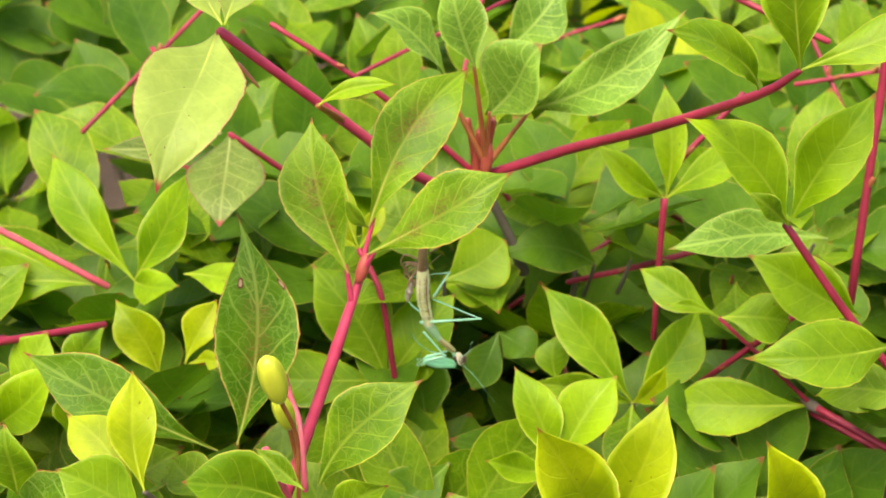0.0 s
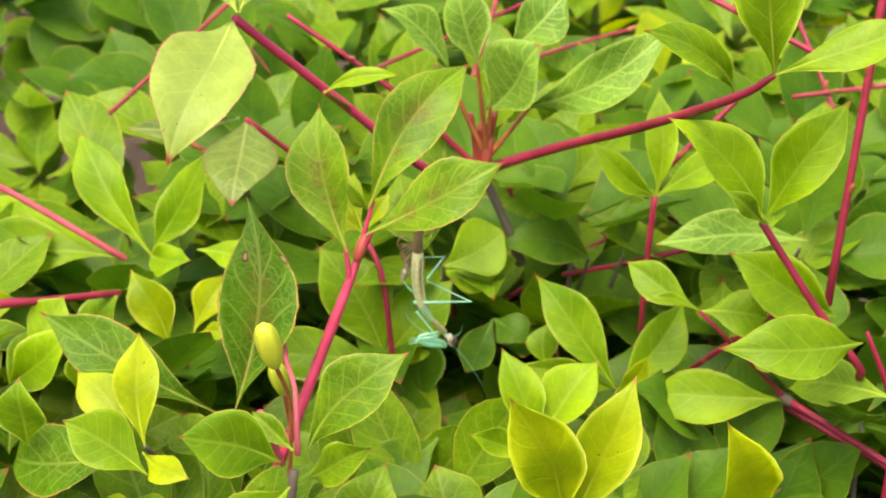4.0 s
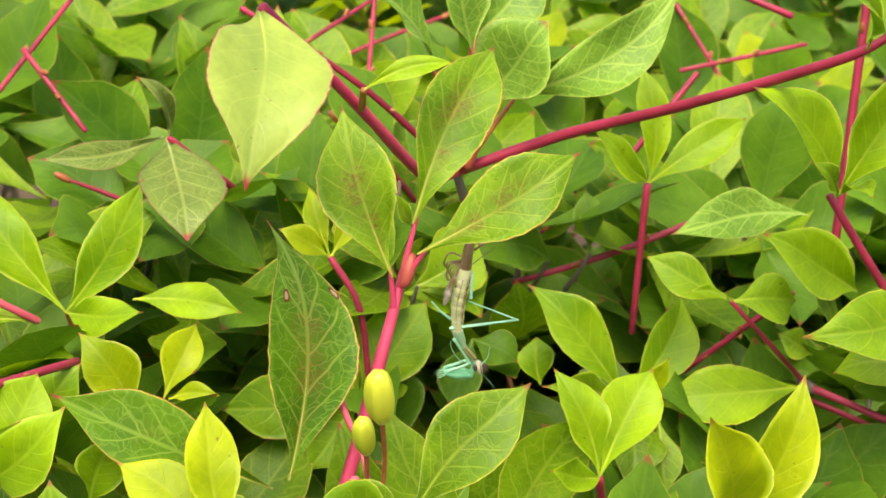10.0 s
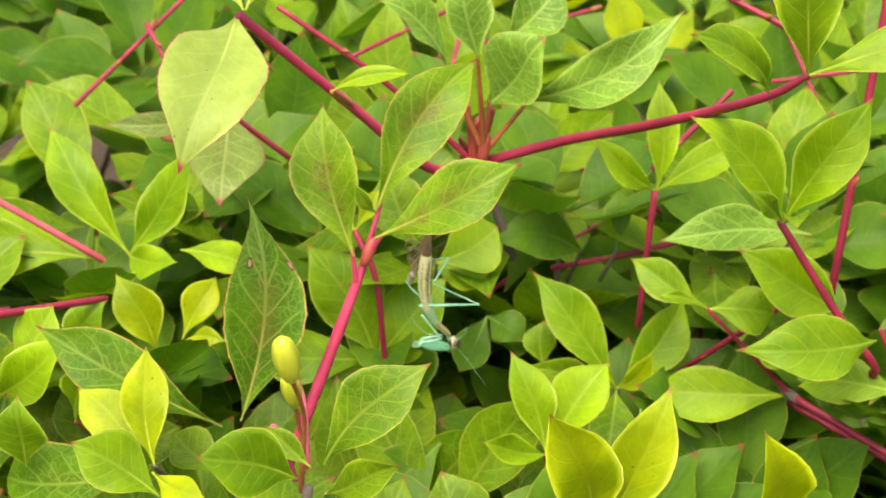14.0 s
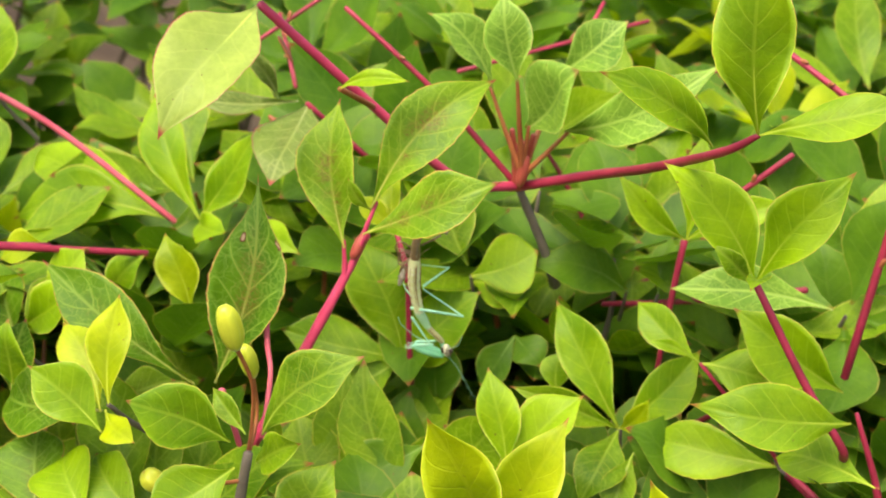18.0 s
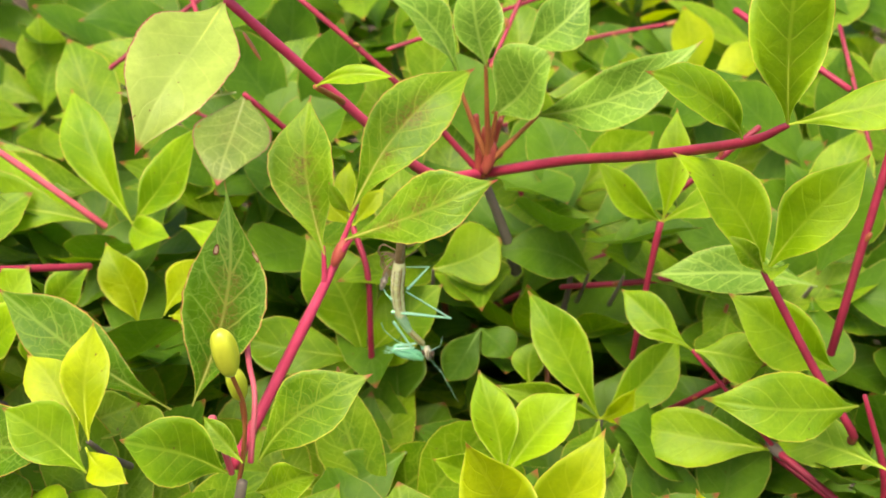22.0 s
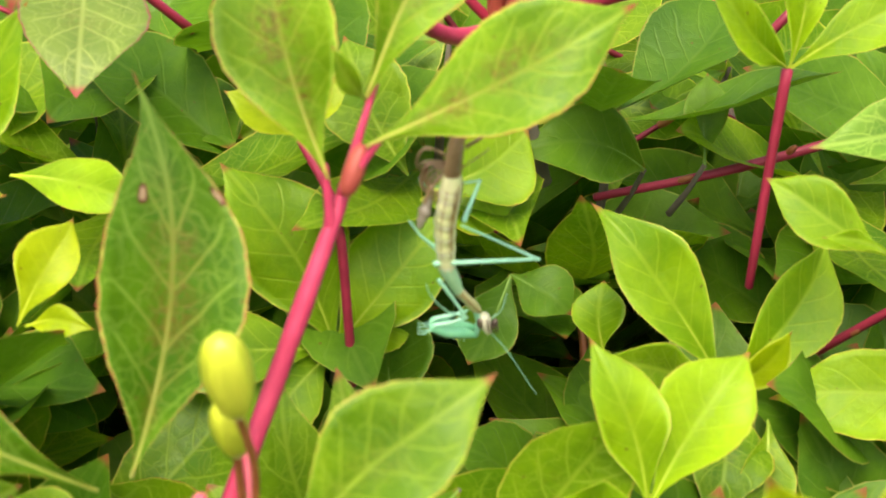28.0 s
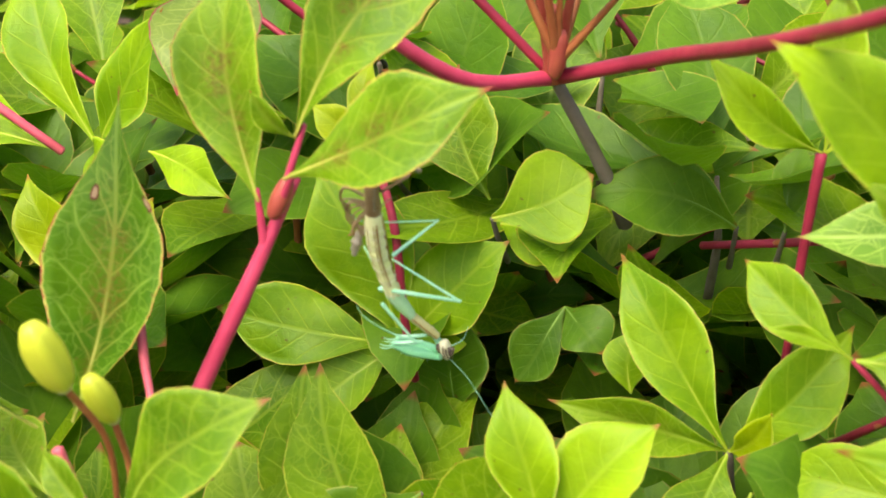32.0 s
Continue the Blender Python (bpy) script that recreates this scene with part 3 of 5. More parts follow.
stem(s, [(0.0087, 0.1979, 0.7437), (0.0095, 0.1962, 0.7499), (0.0109, 0.1941, 0.7572)], (0.0009, 0.0008, 0.0006), SPUR, "spur", "reddish leaf stalk base")
stem(s, [(0.0081, 0.1981, 0.7436), (0.0095, 0.1941, 0.7478)], (0.00104, 0.00085))
leaf(s, (0.0014, 0.1933, 0.7653), (-0.0121, 0.1888, 0.7821), 0.0093, "pale", stalk=(0.0095, 0.1941, 0.7478), roll=30, bend=0.06)
leaf(s, (0.0072, 0.1893, 0.7694), (0.0019, 0.1881, 0.7878), 0.0102, "pale", stalk=(0.0095, 0.1941, 0.7478))
leaf(s, (0.0096, 0.1928, 0.7587), (0.0177, 0.1838, 0.7759), 0.0155, "pale", stalk=(0.0095, 0.1941, 0.7478), keen=0.75, fold=0.45, bend=-0.06, wave=0.03)
leaf(s, (0.0124, 0.2054, 0.7677), (0.0253, 0.2086, 0.7812), 0.0115, "pale", stalk=(0.0095, 0.1941, 0.7478))
leaf(s, (0.0172, 0.1948, 0.7589), (0.0475, 0.1857, 0.7799), 0.0114, "pale", stalk=(0.0095, 0.1941, 0.7478), roll=10, wave=0.05)
s = shoot((0.0460, 0.1932, 0.7405), "upright lime whorl on a red stalk")
stem(s, [(0.0457, 0.1929, 0.7405), (0.0450, 0.1921, 0.7277), (0.0444, 0.1915, 0.7097)], (0.00077, 0.00069, 0.00061))
leaf(s, (0.0460, 0.1932, 0.7405), (0.0452, 0.1983, 0.7632), 0.0071, "spring")
leaf(s, (0.0460, 0.1932, 0.7405), (0.0317, 0.1850, 0.7550), 0.0065, "spring")
leaf(s, (0.0460, 0.1932, 0.7405), (0.0651, 0.1908, 0.7535), 0.0078, "spring")
s = shoot((0.0634, 0.1520, 0.7508), "two broad green leaves on a dark red stalk")
stem(s, [(0.0634, 0.1547, 0.7500), (0.0754, 0.1531, 0.7329), (0.0843, 0.1524, 0.7217), (0.0854, 0.1548, 0.7180)], (0.00073, 0.00082, 0.00082, 0.00082, 0.00091))
leaf(s, (0.0634, 0.1520, 0.7508), (0.0769, 0.1489, 0.7754), 0.0115, "spring")
leaf(s, (0.0634, 0.1520, 0.7508), (0.0444, 0.1476, 0.7728), 0.0114, "spring")
leaf(s, (0.0634, 0.1520, 0.7508), (0.0636, 0.1407, 0.7555), 0.0045, "green")
leaf(s, (0.0634, 0.1520, 0.7508), (0.0552, 0.1463, 0.7594), 0.0042, "green")
s = shoot((0.0547, 0.1705, 0.7241), "small pointed green leaves on a thin red twig")
stem(s, [(0.0547, 0.1705, 0.7241), (0.0748, 0.1733, 0.7033)], (0.00041, 0.00050))
leaf(s, (0.0547, 0.1705, 0.7241), (0.0398, 0.1774, 0.7325), 0.0078, "fresh", fold=0.3)
leaf(s, (0.0547, 0.1705, 0.7241), (0.0691, 0.1720, 0.7221), 0.0105, "fresh", fold=0.3)
leaf(s, (0.0547, 0.1705, 0.7241), (0.0439, 0.1669, 0.7284), 0.0024, "fresh")
s = shoot((0.0748, 0.1733, 0.7033), "broad green leaves round a twig node")
stem(s, [(0.0748, 0.1733, 0.7033), (0.0979, 0.1563, 0.6954)], (0.00077, 0.00068))
stem(s, [(0.0754, 0.1775, 0.6994), (0.1020, 0.1634, 0.6892)], (0.00058, 0.00067))
egg("node", (0, 0, 0), (1, -0.3, -0.6), 0.0055, 0.0012, WOOD, s, "grey woody node")
leaf(s, (0.0748, 0.1733, 0.7033), (0.0445, 0.1777, 0.7020), 0.0120, "spring", bend=0.08)
leaf(s, (0.0854, 0.1559, 0.7249), (0.0576, 0.1418, 0.7288), 0.0127, "fresh", bend=0.1)
leaf(s, (0.0919, 0.1496, 0.7159), (0.0722, 0.1614, 0.7131), 0.0104, "fresh")
leaf(s, (0.0831, 0.1734, 0.7227), (0.0604, 0.1687, 0.7392), 0.0125, "spring")
leaf(s, (0.0781, 0.1865, 0.7342), (0.0454, 0.1781, 0.7341), 0.0096, "pale")
leaf(s, (0.0737, 0.1713, 0.7109), (0.0657, 0.1700, 0.7165), 0.0062, "green")
leaf(s, (0.0778, 0.1721, 0.7120), (0.0736, 0.1736, 0.7260), 0.0047, "green")
s = shoot((0.0393, 0.1813, 0.6999), "whorl of long green leaves in the hedge")
stem(s, [(0.0393, 0.1813, 0.6999), (0.0404, 0.1855, 0.6844)], (0.00068, 0.00075), WOOD)
leaf(s, (0.0393, 0.1813, 0.6999), (0.0216, 0.1862, 0.7242), 0.0106, "spring", bend=0.06)
leaf(s, (0.0393, 0.1813, 0.6999), (0.0533, 0.1862, 0.7192), 0.0104, "spring")
leaf(s, (0.0393, 0.1813, 0.6999), (0.0188, 0.1670, 0.7122), 0.0072, "green")
leaf(s, (0.0393, 0.1813, 0.6999), (0.0359, 0.1650, 0.6899), 0.0111, "green")
leaf(s, (0.0393, 0.1813, 0.6999), (0.0456, 0.1755, 0.7114), 0.0048, "lime")
leaf(s, (0.0240, 0.1877, 0.7021), (0.0238, 0.1905, 0.7110), 0.0072, "spring", keen=0.85, fold=0.1)
s = shoot((0.0219, 0.1510, 0.7008), "bright lime whorl of pointed leaves")
stem(s, [(0.0219, 0.1510, 0.7008), (0.0249, 0.1549, 0.6913)], (0.00075, 0.00075))
leaf(s, (0.0219, 0.1510, 0.7008), (0.0136, 0.1561, 0.7203), 0.0086, "spring")
leaf(s, (0.0219, 0.1510, 0.7008), (0.0339, 0.1579, 0.7180), 0.0113, "spring")
leaf(s, (0.0219, 0.1510, 0.7008), (0.0091, 0.1409, 0.7093), 0.0058, "spring")
leaf(s, (0.0438, 0.1748, 0.6985), (0.0416, 0.1655, 0.6873), 0.0076, "green")
s = shoot((0.0265, 0.1110, 0.7082), "near lime whorl of pointed leaves")
stem(s, [(0.0265, 0.1110, 0.7082), (0.0257, 0.1183, 0.7016), (0.0248, 0.1276, 0.6947)], (0.00047, 0.00059, 0.00070), RUST)
leaf(s, (0.0265, 0.1110, 0.7082), (0.0153, 0.1010, 0.7374), 0.0124, "lime")
leaf(s, (0.0283, 0.1110, 0.7082), (0.0385, 0.1110, 0.7365), 0.0116, "lime")
s = shoot((0.0633, 0.1217, 0.7026), "near lime leaf at the hedge front")
stem(s, [(0.0633, 0.1217, 0.7026), (0.0612, 0.1286, 0.6962), (0.0589, 0.1374, 0.6897)], (0.00046, 0.00058, 0.00069), RUST)
leaf(s, (0.0633, 0.1217, 0.7026), (0.0539, 0.1081, 0.7303), 0.0112, "lime")
s = shoot((-0.0118, 0.1194, 0.6931), "near green leaf at the hedge front")
stem(s, [(-0.0118, 0.1194, 0.6931), (-0.0115, 0.1264, 0.6871), (-0.0110, 0.1344, 0.6812)], (0.00044, 0.00055, 0.00066), RUST)
leaf(s, (-0.0118, 0.1194, 0.6931), (-0.0065, 0.1228, 0.7113), 0.0124, "green")
s = shoot((0.0005, 0.1955, 0.7218), "lime heart-shaped leaves deep in the hedge")
stem(s, [(0.0005, 0.1955, 0.7218), (0.0005, 0.1992, 0.7163), (0.0005, 0.2040, 0.7105)], (0.00036, 0.00045, 0.00053), WOOD)
leaf(s, (0.0005, 0.1955, 0.7218), (0.0138, 0.2008, 0.7284), 0.0138, "spring", fold=0.08, wave=0.012, keen=0.8, bend=0.05)
leaf(s, (-0.0001, 0.2019, 0.7177), (0.0128, 0.1981, 0.7208), 0.0106, "spring", fold=0.08, wave=0.012, keen=0.85, bend=0.05)
leaf(s, (-0.0020, 0.2022, 0.7213), (-0.0109, 0.2100, 0.7385), 0.0126, "green")
# leaves deep in the hedge, coloured dark to stand for the shade on them
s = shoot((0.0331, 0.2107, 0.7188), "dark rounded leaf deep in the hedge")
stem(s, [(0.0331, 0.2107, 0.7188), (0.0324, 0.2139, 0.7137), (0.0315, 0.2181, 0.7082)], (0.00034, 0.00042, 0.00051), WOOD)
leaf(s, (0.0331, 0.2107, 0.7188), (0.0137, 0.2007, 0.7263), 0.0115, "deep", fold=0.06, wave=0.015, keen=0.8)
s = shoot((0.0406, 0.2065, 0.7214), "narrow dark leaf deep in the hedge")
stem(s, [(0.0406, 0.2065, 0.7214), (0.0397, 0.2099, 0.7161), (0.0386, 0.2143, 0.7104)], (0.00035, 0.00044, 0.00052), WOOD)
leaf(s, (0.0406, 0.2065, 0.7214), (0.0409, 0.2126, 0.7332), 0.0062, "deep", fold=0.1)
s = shoot((-0.0449, 0.2118, 0.7487), "dull grey-green whorl with purple margins")
stem(s, [(-0.0448, 0.2096, 0.7496), (-0.0311, 0.2165, 0.7364)], (0.00057, 0.00071))
leaf(s, (-0.0449, 0.2118, 0.7487), (-0.0449, 0.1876, 0.7386), 0.0162, "grey", keen=0.85, fold=0.12)
leaf(s, (-0.0462, 0.2075, 0.7505), (-0.0690, 0.1972, 0.7498), 0.0057, "grey")
leaf(s, (-0.0466, 0.1953, 0.7546), (-0.0526, 0.1848, 0.7683), 0.0042, "grey")
s = shoot((-0.0657, 0.2007, 0.7197), "pale green whorl of long leaves")
stem(s, [(-0.0657, 0.2007, 0.7197), (-0.0641, 0.2039, 0.7144), (-0.0621, 0.2081, 0.7088)], (0.00036, 0.00045, 0.00054), RUST)
leaf(s, (-0.0657, 0.2007, 0.7197), (-0.0837, 0.2140, 0.7445), 0.0106, "spring")
leaf(s, (-0.0657, 0.2007, 0.7197), (-0.0512, 0.1978, 0.7462), 0.0097, "spring")
leaf(s, (-0.0657, 0.2007, 0.7197), (-0.0540, 0.1854, 0.7242), 0.0076, "spring")
leaf(s, (-0.0540, 0.1953, 0.7235), (-0.0365, 0.1837, 0.7244), 0.0074, "spring")
s = shoot((-0.0710, 0.1982, 0.7195), "broad green leaves on a pink twig")
stem(s, [(-0.1125, 0.1883, 0.7469), (-0.0970, 0.1945, 0.7370), (-0.0710, 0.1982, 0.7195)], (0.00073, 0.00073, 0.00073), PINK)
leaf(s, (-0.0710, 0.1982, 0.7195), (-0.1133, 0.1991, 0.7124), 0.0144, "spring")
leaf(s, (-0.0710, 0.1982, 0.7195), (-0.1222, 0.2216, 0.7211), 0.0133, "spring")
s = shoot((-0.0571, 0.1761, 0.7093), "yellow-green whorl with a red speck")
stem(s, [(-0.0571, 0.1761, 0.7093), (-0.0556, 0.1802, 0.7038), (-0.0538, 0.1856, 0.6981)], (0.00039, 0.00049, 0.00059), RUST)
leaf(s, (-0.0571, 0.1761, 0.7093), (-0.0657, 0.1779, 0.7249), 0.0098, "lime")
leaf(s, (-0.0517, 0.1754, 0.7123), (-0.0446, 0.1797, 0.7244), 0.0074, "lime")
leaf(s, (-0.0507, 0.1753, 0.7123), (-0.0430, 0.1702, 0.7146), 0.0039, "lime")
s = shoot((-0.0118, 0.1919, 0.7001), "shaded green whorl behind the insect")
stem(s, [(-0.0118, 0.1919, 0.7001), (-0.0115, 0.1956, 0.6952), (-0.0112, 0.2003, 0.6902)], (0.00035, 0.00044, 0.00053), WOOD)
leaf(s, (-0.0118, 0.1919, 0.7001), (-0.0281, 0.1968, 0.7245), 0.0153, "fresh", fold=0.12)
leaf(s, (-0.0118, 0.1919, 0.7001), (-0.0401, 0.1872, 0.7035), 0.0122, "fresh", fold=0.12)
leaf(s, (-0.0118, 0.1919, 0.7001), (0.0028, 0.1963, 0.7184), 0.0138, "spring", fold=0.12)
leaf(s, (-0.0118, 0.1919, 0.7001), (-0.0233, 0.1809, 0.6921), 0.0108, "fresh")
leaf(s, (-0.0118, 0.1919, 0.7001), (-0.0005, 0.1937, 0.7036), 0.0075, "spring", fold=0.12)
s = shoot((-0.0171, 0.1946, 0.7292), "small lime whorl on a red twig behind the leaves")
stem(s, [(-0.0171, 0.1946, 0.7292), (-0.0126, 0.1903, 0.7209), (-0.0105, 0.1893, 0.7058), (-0.0094, 0.1907, 0.6952)], (0.00066, 0.00066))
leaf(s, (-0.0171, 0.1946, 0.7292), (-0.0267, 0.1941, 0.7361), 0.0055, "lime")
leaf(s, (-0.0171, 0.1946, 0.7292), (-0.0201, 0.1998, 0.7417), 0.0047, "lime")
leaf(s, (-0.0171, 0.1946, 0.7292), (-0.0119, 0.1979, 0.7377), 0.0041, "lime")
# shaded leaves whose dark green includes the shade
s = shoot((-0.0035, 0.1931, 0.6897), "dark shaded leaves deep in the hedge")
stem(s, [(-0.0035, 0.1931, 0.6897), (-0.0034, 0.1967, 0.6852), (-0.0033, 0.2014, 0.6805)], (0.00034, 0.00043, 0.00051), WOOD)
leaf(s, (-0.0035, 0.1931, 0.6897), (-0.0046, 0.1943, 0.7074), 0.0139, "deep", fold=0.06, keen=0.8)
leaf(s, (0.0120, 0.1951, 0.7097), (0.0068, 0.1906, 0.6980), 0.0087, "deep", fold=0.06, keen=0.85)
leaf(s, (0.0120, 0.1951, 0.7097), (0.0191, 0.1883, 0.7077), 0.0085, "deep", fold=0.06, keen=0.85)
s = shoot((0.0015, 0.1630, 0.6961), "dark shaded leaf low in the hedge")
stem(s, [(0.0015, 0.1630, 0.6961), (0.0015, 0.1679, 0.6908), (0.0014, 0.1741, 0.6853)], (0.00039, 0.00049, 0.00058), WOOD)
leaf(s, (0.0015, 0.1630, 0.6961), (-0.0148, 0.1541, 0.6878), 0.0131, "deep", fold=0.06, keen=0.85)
s = shoot((-0.1123, 0.1882, 0.7471), "green leaves at the end of a pink twig")
stem(s, [(-0.1123, 0.1882, 0.7471), (-0.1105, 0.1946, 0.7398), (-0.1066, 0.1996, 0.7326)], (0.00042, 0.00052, 0.00062), WOOD)
leaf(s, (-0.1123, 0.1882, 0.7471), (-0.1129, 0.1928, 0.7658), 0.0093, "fresh")
leaf(s, (-0.1137, 0.1886, 0.7465), (-0.1123, 0.1692, 0.7560), 0.0076, "fresh")
s = shoot((-0.0682, 0.1433, 0.7104), "green leaves low at the hedge front")
stem(s, [(-0.0682, 0.1433, 0.7104), (-0.0660, 0.1488, 0.7043), (-0.0635, 0.1559, 0.6979)], (0.00045, 0.00056, 0.00067), RUST)
leaf(s, (-0.0682, 0.1433, 0.7104), (-0.0647, 0.1386, 0.7245), 0.0079, "fresh")
leaf(s, (-0.0748, 0.1285, 0.7094), (-0.0759, 0.1261, 0.7239), 0.0108, "fresh")
leaf(s, (-0.0862, 0.1556, 0.7084), (-0.0708, 0.1504, 0.7242), 0.0106, "spring")
leaf(s, (-0.0625, 0.1449, 0.7007), (-0.0492, 0.1480, 0.7076), 0.0092, "green")
leaf(s, (-0.0490, 0.1143, 0.7120), (-0.0638, 0.1133, 0.7229), 0.0112, "fresh")
leaf(s, (-0.0408, 0.1387, 0.7021), (-0.0505, 0.1462, 0.7068), 0.0092, "green")
s = shoot((-0.0335, 0.1974, 0.7768), "bare crimson twig running through the hedge")
stem(s, [(-0.0335, 0.1974, 0.7768), (-0.0115, 0.1961, 0.7619), (0.0081, 0.1981, 0.7436)], (0.00054, 0.00062, 0.00070))
buds(s, [(-0.0335, 0.1974, 0.7768), (-0.0115, 0.1961, 0.7619), (0.0081, 0.1981, 0.7436)], 0.0007)
s = shoot((0.0861, 0.1559, 0.7273), "bare crimson twig running through the hedge")
stem(s, [(0.0861, 0.1559, 0.7273), (0.0929, 0.1560, 0.7114), (0.0943, 0.1565, 0.7010), (0.0936, 0.1567, 0.6837)], (0.00045, 0.00080, 0.00098, 0.00107))
buds(s, [(0.0861, 0.1559, 0.7273), (0.0929, 0.1560, 0.7114), (0.0943, 0.1565, 0.7010), (0.0936, 0.1567, 0.6837)], 0.0005)
s = shoot((-0.0666, 0.1729, 0.7222), "bare crimson twig running through the hedge")
stem(s, [(-0.0666, 0.1729, 0.7222), (-0.0983, 0.1384, 0.7313)], (0.00073, 0.00083))
buds(s, [(-0.0666, 0.1729, 0.7222), (-0.0983, 0.1384, 0.7313)], 0.0008)
s = shoot((0.0275, 0.2155, 0.7124), "bare crimson twig running through the hedge")
stem(s, [(0.0275, 0.2155, 0.7124), (0.0473, 0.2101, 0.7197), (0.0720, 0.2100, 0.7277)], (0.00064, 0.00071, 0.00071))
buds(s, [(0.0275, 0.2155, 0.7124), (0.0473, 0.2101, 0.7197), (0.0720, 0.2100, 0.7277)], 0.0009)
s = shoot((0.0519, 0.1902, 0.6981), "bare crimson twig running through the hedge")
stem(s, [(0.0519, 0.1902, 0.6981), (0.0715, 0.1776, 0.7216)], (0.00063, 0.00063))
buds(s, [(0.0519, 0.1902, 0.6981), (0.0715, 0.1776, 0.7216)], 0.0008)
s = shoot((0.0831, 0.1837, 0.7211), "bare crimson twig running through the hedge")
stem(s, [(0.0831, 0.1837, 0.7211), (0.0910, 0.1955, 0.8027)], (0.00088, 0.00088))
buds(s, [(0.0831, 0.1837, 0.7211), (0.0910, 0.1955, 0.8027)], 0.001)
s = shoot((-0.0198, 0.2484, 0.7508), "bare crimson twig running through the hedge")
stem(s, [(-0.0198, 0.2484, 0.7508), (0.0202, 0.2815, 0.7621)], (0.00051, 0.00051))
buds(s, [(-0.0198, 0.2484, 0.7508), (0.0202, 0.2815, 0.7621)], 0.0009)
s = shoot((0.0017, 0.2417, 0.7412), "bare crimson twig running through the hedge")
stem(s, [(0.0017, 0.2417, 0.7412), (0.0105, 0.2676, 0.7686)], (0.00053, 0.00053))
buds(s, [(0.0017, 0.2417, 0.7412), (0.0105, 0.2676, 0.7686)], 0.0009)
s = shoot((-0.0829, 0.2397, 0.7402), "bare crimson twig running through the hedge")
stem(s, [(-0.0829, 0.2397, 0.7402), (-0.0552, 0.2695, 0.7638)], (0.00055, 0.00055))
buds(s, [(-0.0829, 0.2397, 0.7402), (-0.0552, 0.2695, 0.7638)], 0.0009)
s = shoot((-0.0677, 0.2521, 0.7566), "bare crimson twig running through the hedge")
stem(s, [(-0.0677, 0.2521, 0.7566), (-0.0573, 0.2377, 0.7432)], (0.00057, 0.00057))
buds(s, [(-0.0677, 0.2521, 0.7566), (-0.0573, 0.2377, 0.7432)], 0.0009)
s = shoot((0.0950, 0.2588, 0.7387), "bare crimson twig running through the hedge")
stem(s, [(0.0950, 0.2588, 0.7387), (0.0851, 0.2812, 0.7612)], (0.00055, 0.00055))
buds(s, [(0.0950, 0.2588, 0.7387), (0.0851, 0.2812, 0.7612)], 0.0009)
s = shoot((0.0840, 0.2631, 0.7431), "bare crimson twig running through the hedge")
stem(s, [(0.0840, 0.2631, 0.7431), (0.1161, 0.2625, 0.7485)], (0.00055, 0.00055))
buds(s, [(0.0840, 0.2631, 0.7431), (0.1161, 0.2625, 0.7485)], 0.0009)
s = shoot((0.0550, 0.2178, 0.7795), "bare crimson twig running through the hedge")
stem(s, [(0.0550, 0.2178, 0.7795), (0.0791, 0.2038, 0.7703)], (0.00071, 0.00071))
buds(s, [(0.0550, 0.2178, 0.7795), (0.0791, 0.2038, 0.7703)], 0.0009)
s = shoot((0.0473, 0.2083, 0.7397), "bare crimson twig running through the hedge")
stem(s, [(0.0473, 0.2083, 0.7397), (0.0638, 0.2127, 0.7567)], (0.00067, 0.00067))
buds(s, [(0.0473, 0.2083, 0.7397), (0.0638, 0.2127, 0.7567)], 0.0009)

# ---- fill: leafy shoots of the hedge ----
BLADES = []


def template(kind, seed, count, length, width, spread):
    """A whorl: short red stalk with leaves rising round its tip; kept at the origin."""
    rg = random.Random(seed)
    ob = shoot((0, 0, 0), {"lime": "yellow-green whorl of young leaves in the hedge", "green": "green whorl of pointed leaves in the hedge",
                           "deep": "dark green whorl with hedge shade in its leaf colour", "pale": "pale green whorl of leaves in the hedge"}[kind], "whorls filling the hedge")
    stem(ob, [(0, 0, -0.022), (0.001, 0.001, -0.010), (0, 0, 0)], (0.0008, 0.0007, 0.0004), WOOD if kind == "deep" else RUST, sides=6)
    turn = rg.uniform(0, 6.3)
    made = []
    for i in range(count):
        a = turn + 2 * math.pi * i / count + rg.uniform(-0.25, 0.25)
        tilt = radians(spread + rg.uniform(-18, 18))
        ln = length * rg.uniform(0.75, 1.1)
        d = Vector((math.cos(a) * math.sin(tilt), math.sin(a) * math.sin(tilt), math.cos(tilt)))
        SEED[0] += 1
        vs, fs, uv = blade(ln, width * rg.uniform(0.85, 1.1), 0.28, rg.uniform(-0.02, -0.09), 0.02, rg.uniform(0.85, 1.1), SEED[0], 9, 6, 0)
        nz = Vector((-math.cos(a), -math.sin(a), 0.4))
        nz = (nz - nz.dot(d) * d).normalized()
        m = Matrix((d.cross(nz), d, nz)).transposed()
        placed = [tuple(m @ Vector(v) + d * 0.003) for v in vs]
        lf = mesh_ob("leaf", placed, fs, MATS[kind], None, "", uv)
        made.append((np.array(placed), np.array(fs), {q: np.array(w) for q, w in uv.items()}))
        lf.parent = ob
    BLADES.append(made)
    return ob


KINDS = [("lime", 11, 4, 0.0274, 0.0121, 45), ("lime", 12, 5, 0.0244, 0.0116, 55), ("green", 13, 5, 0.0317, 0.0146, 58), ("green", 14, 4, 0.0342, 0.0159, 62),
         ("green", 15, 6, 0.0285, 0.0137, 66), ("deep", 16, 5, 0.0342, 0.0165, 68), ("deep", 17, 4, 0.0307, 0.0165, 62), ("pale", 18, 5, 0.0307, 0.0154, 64)]
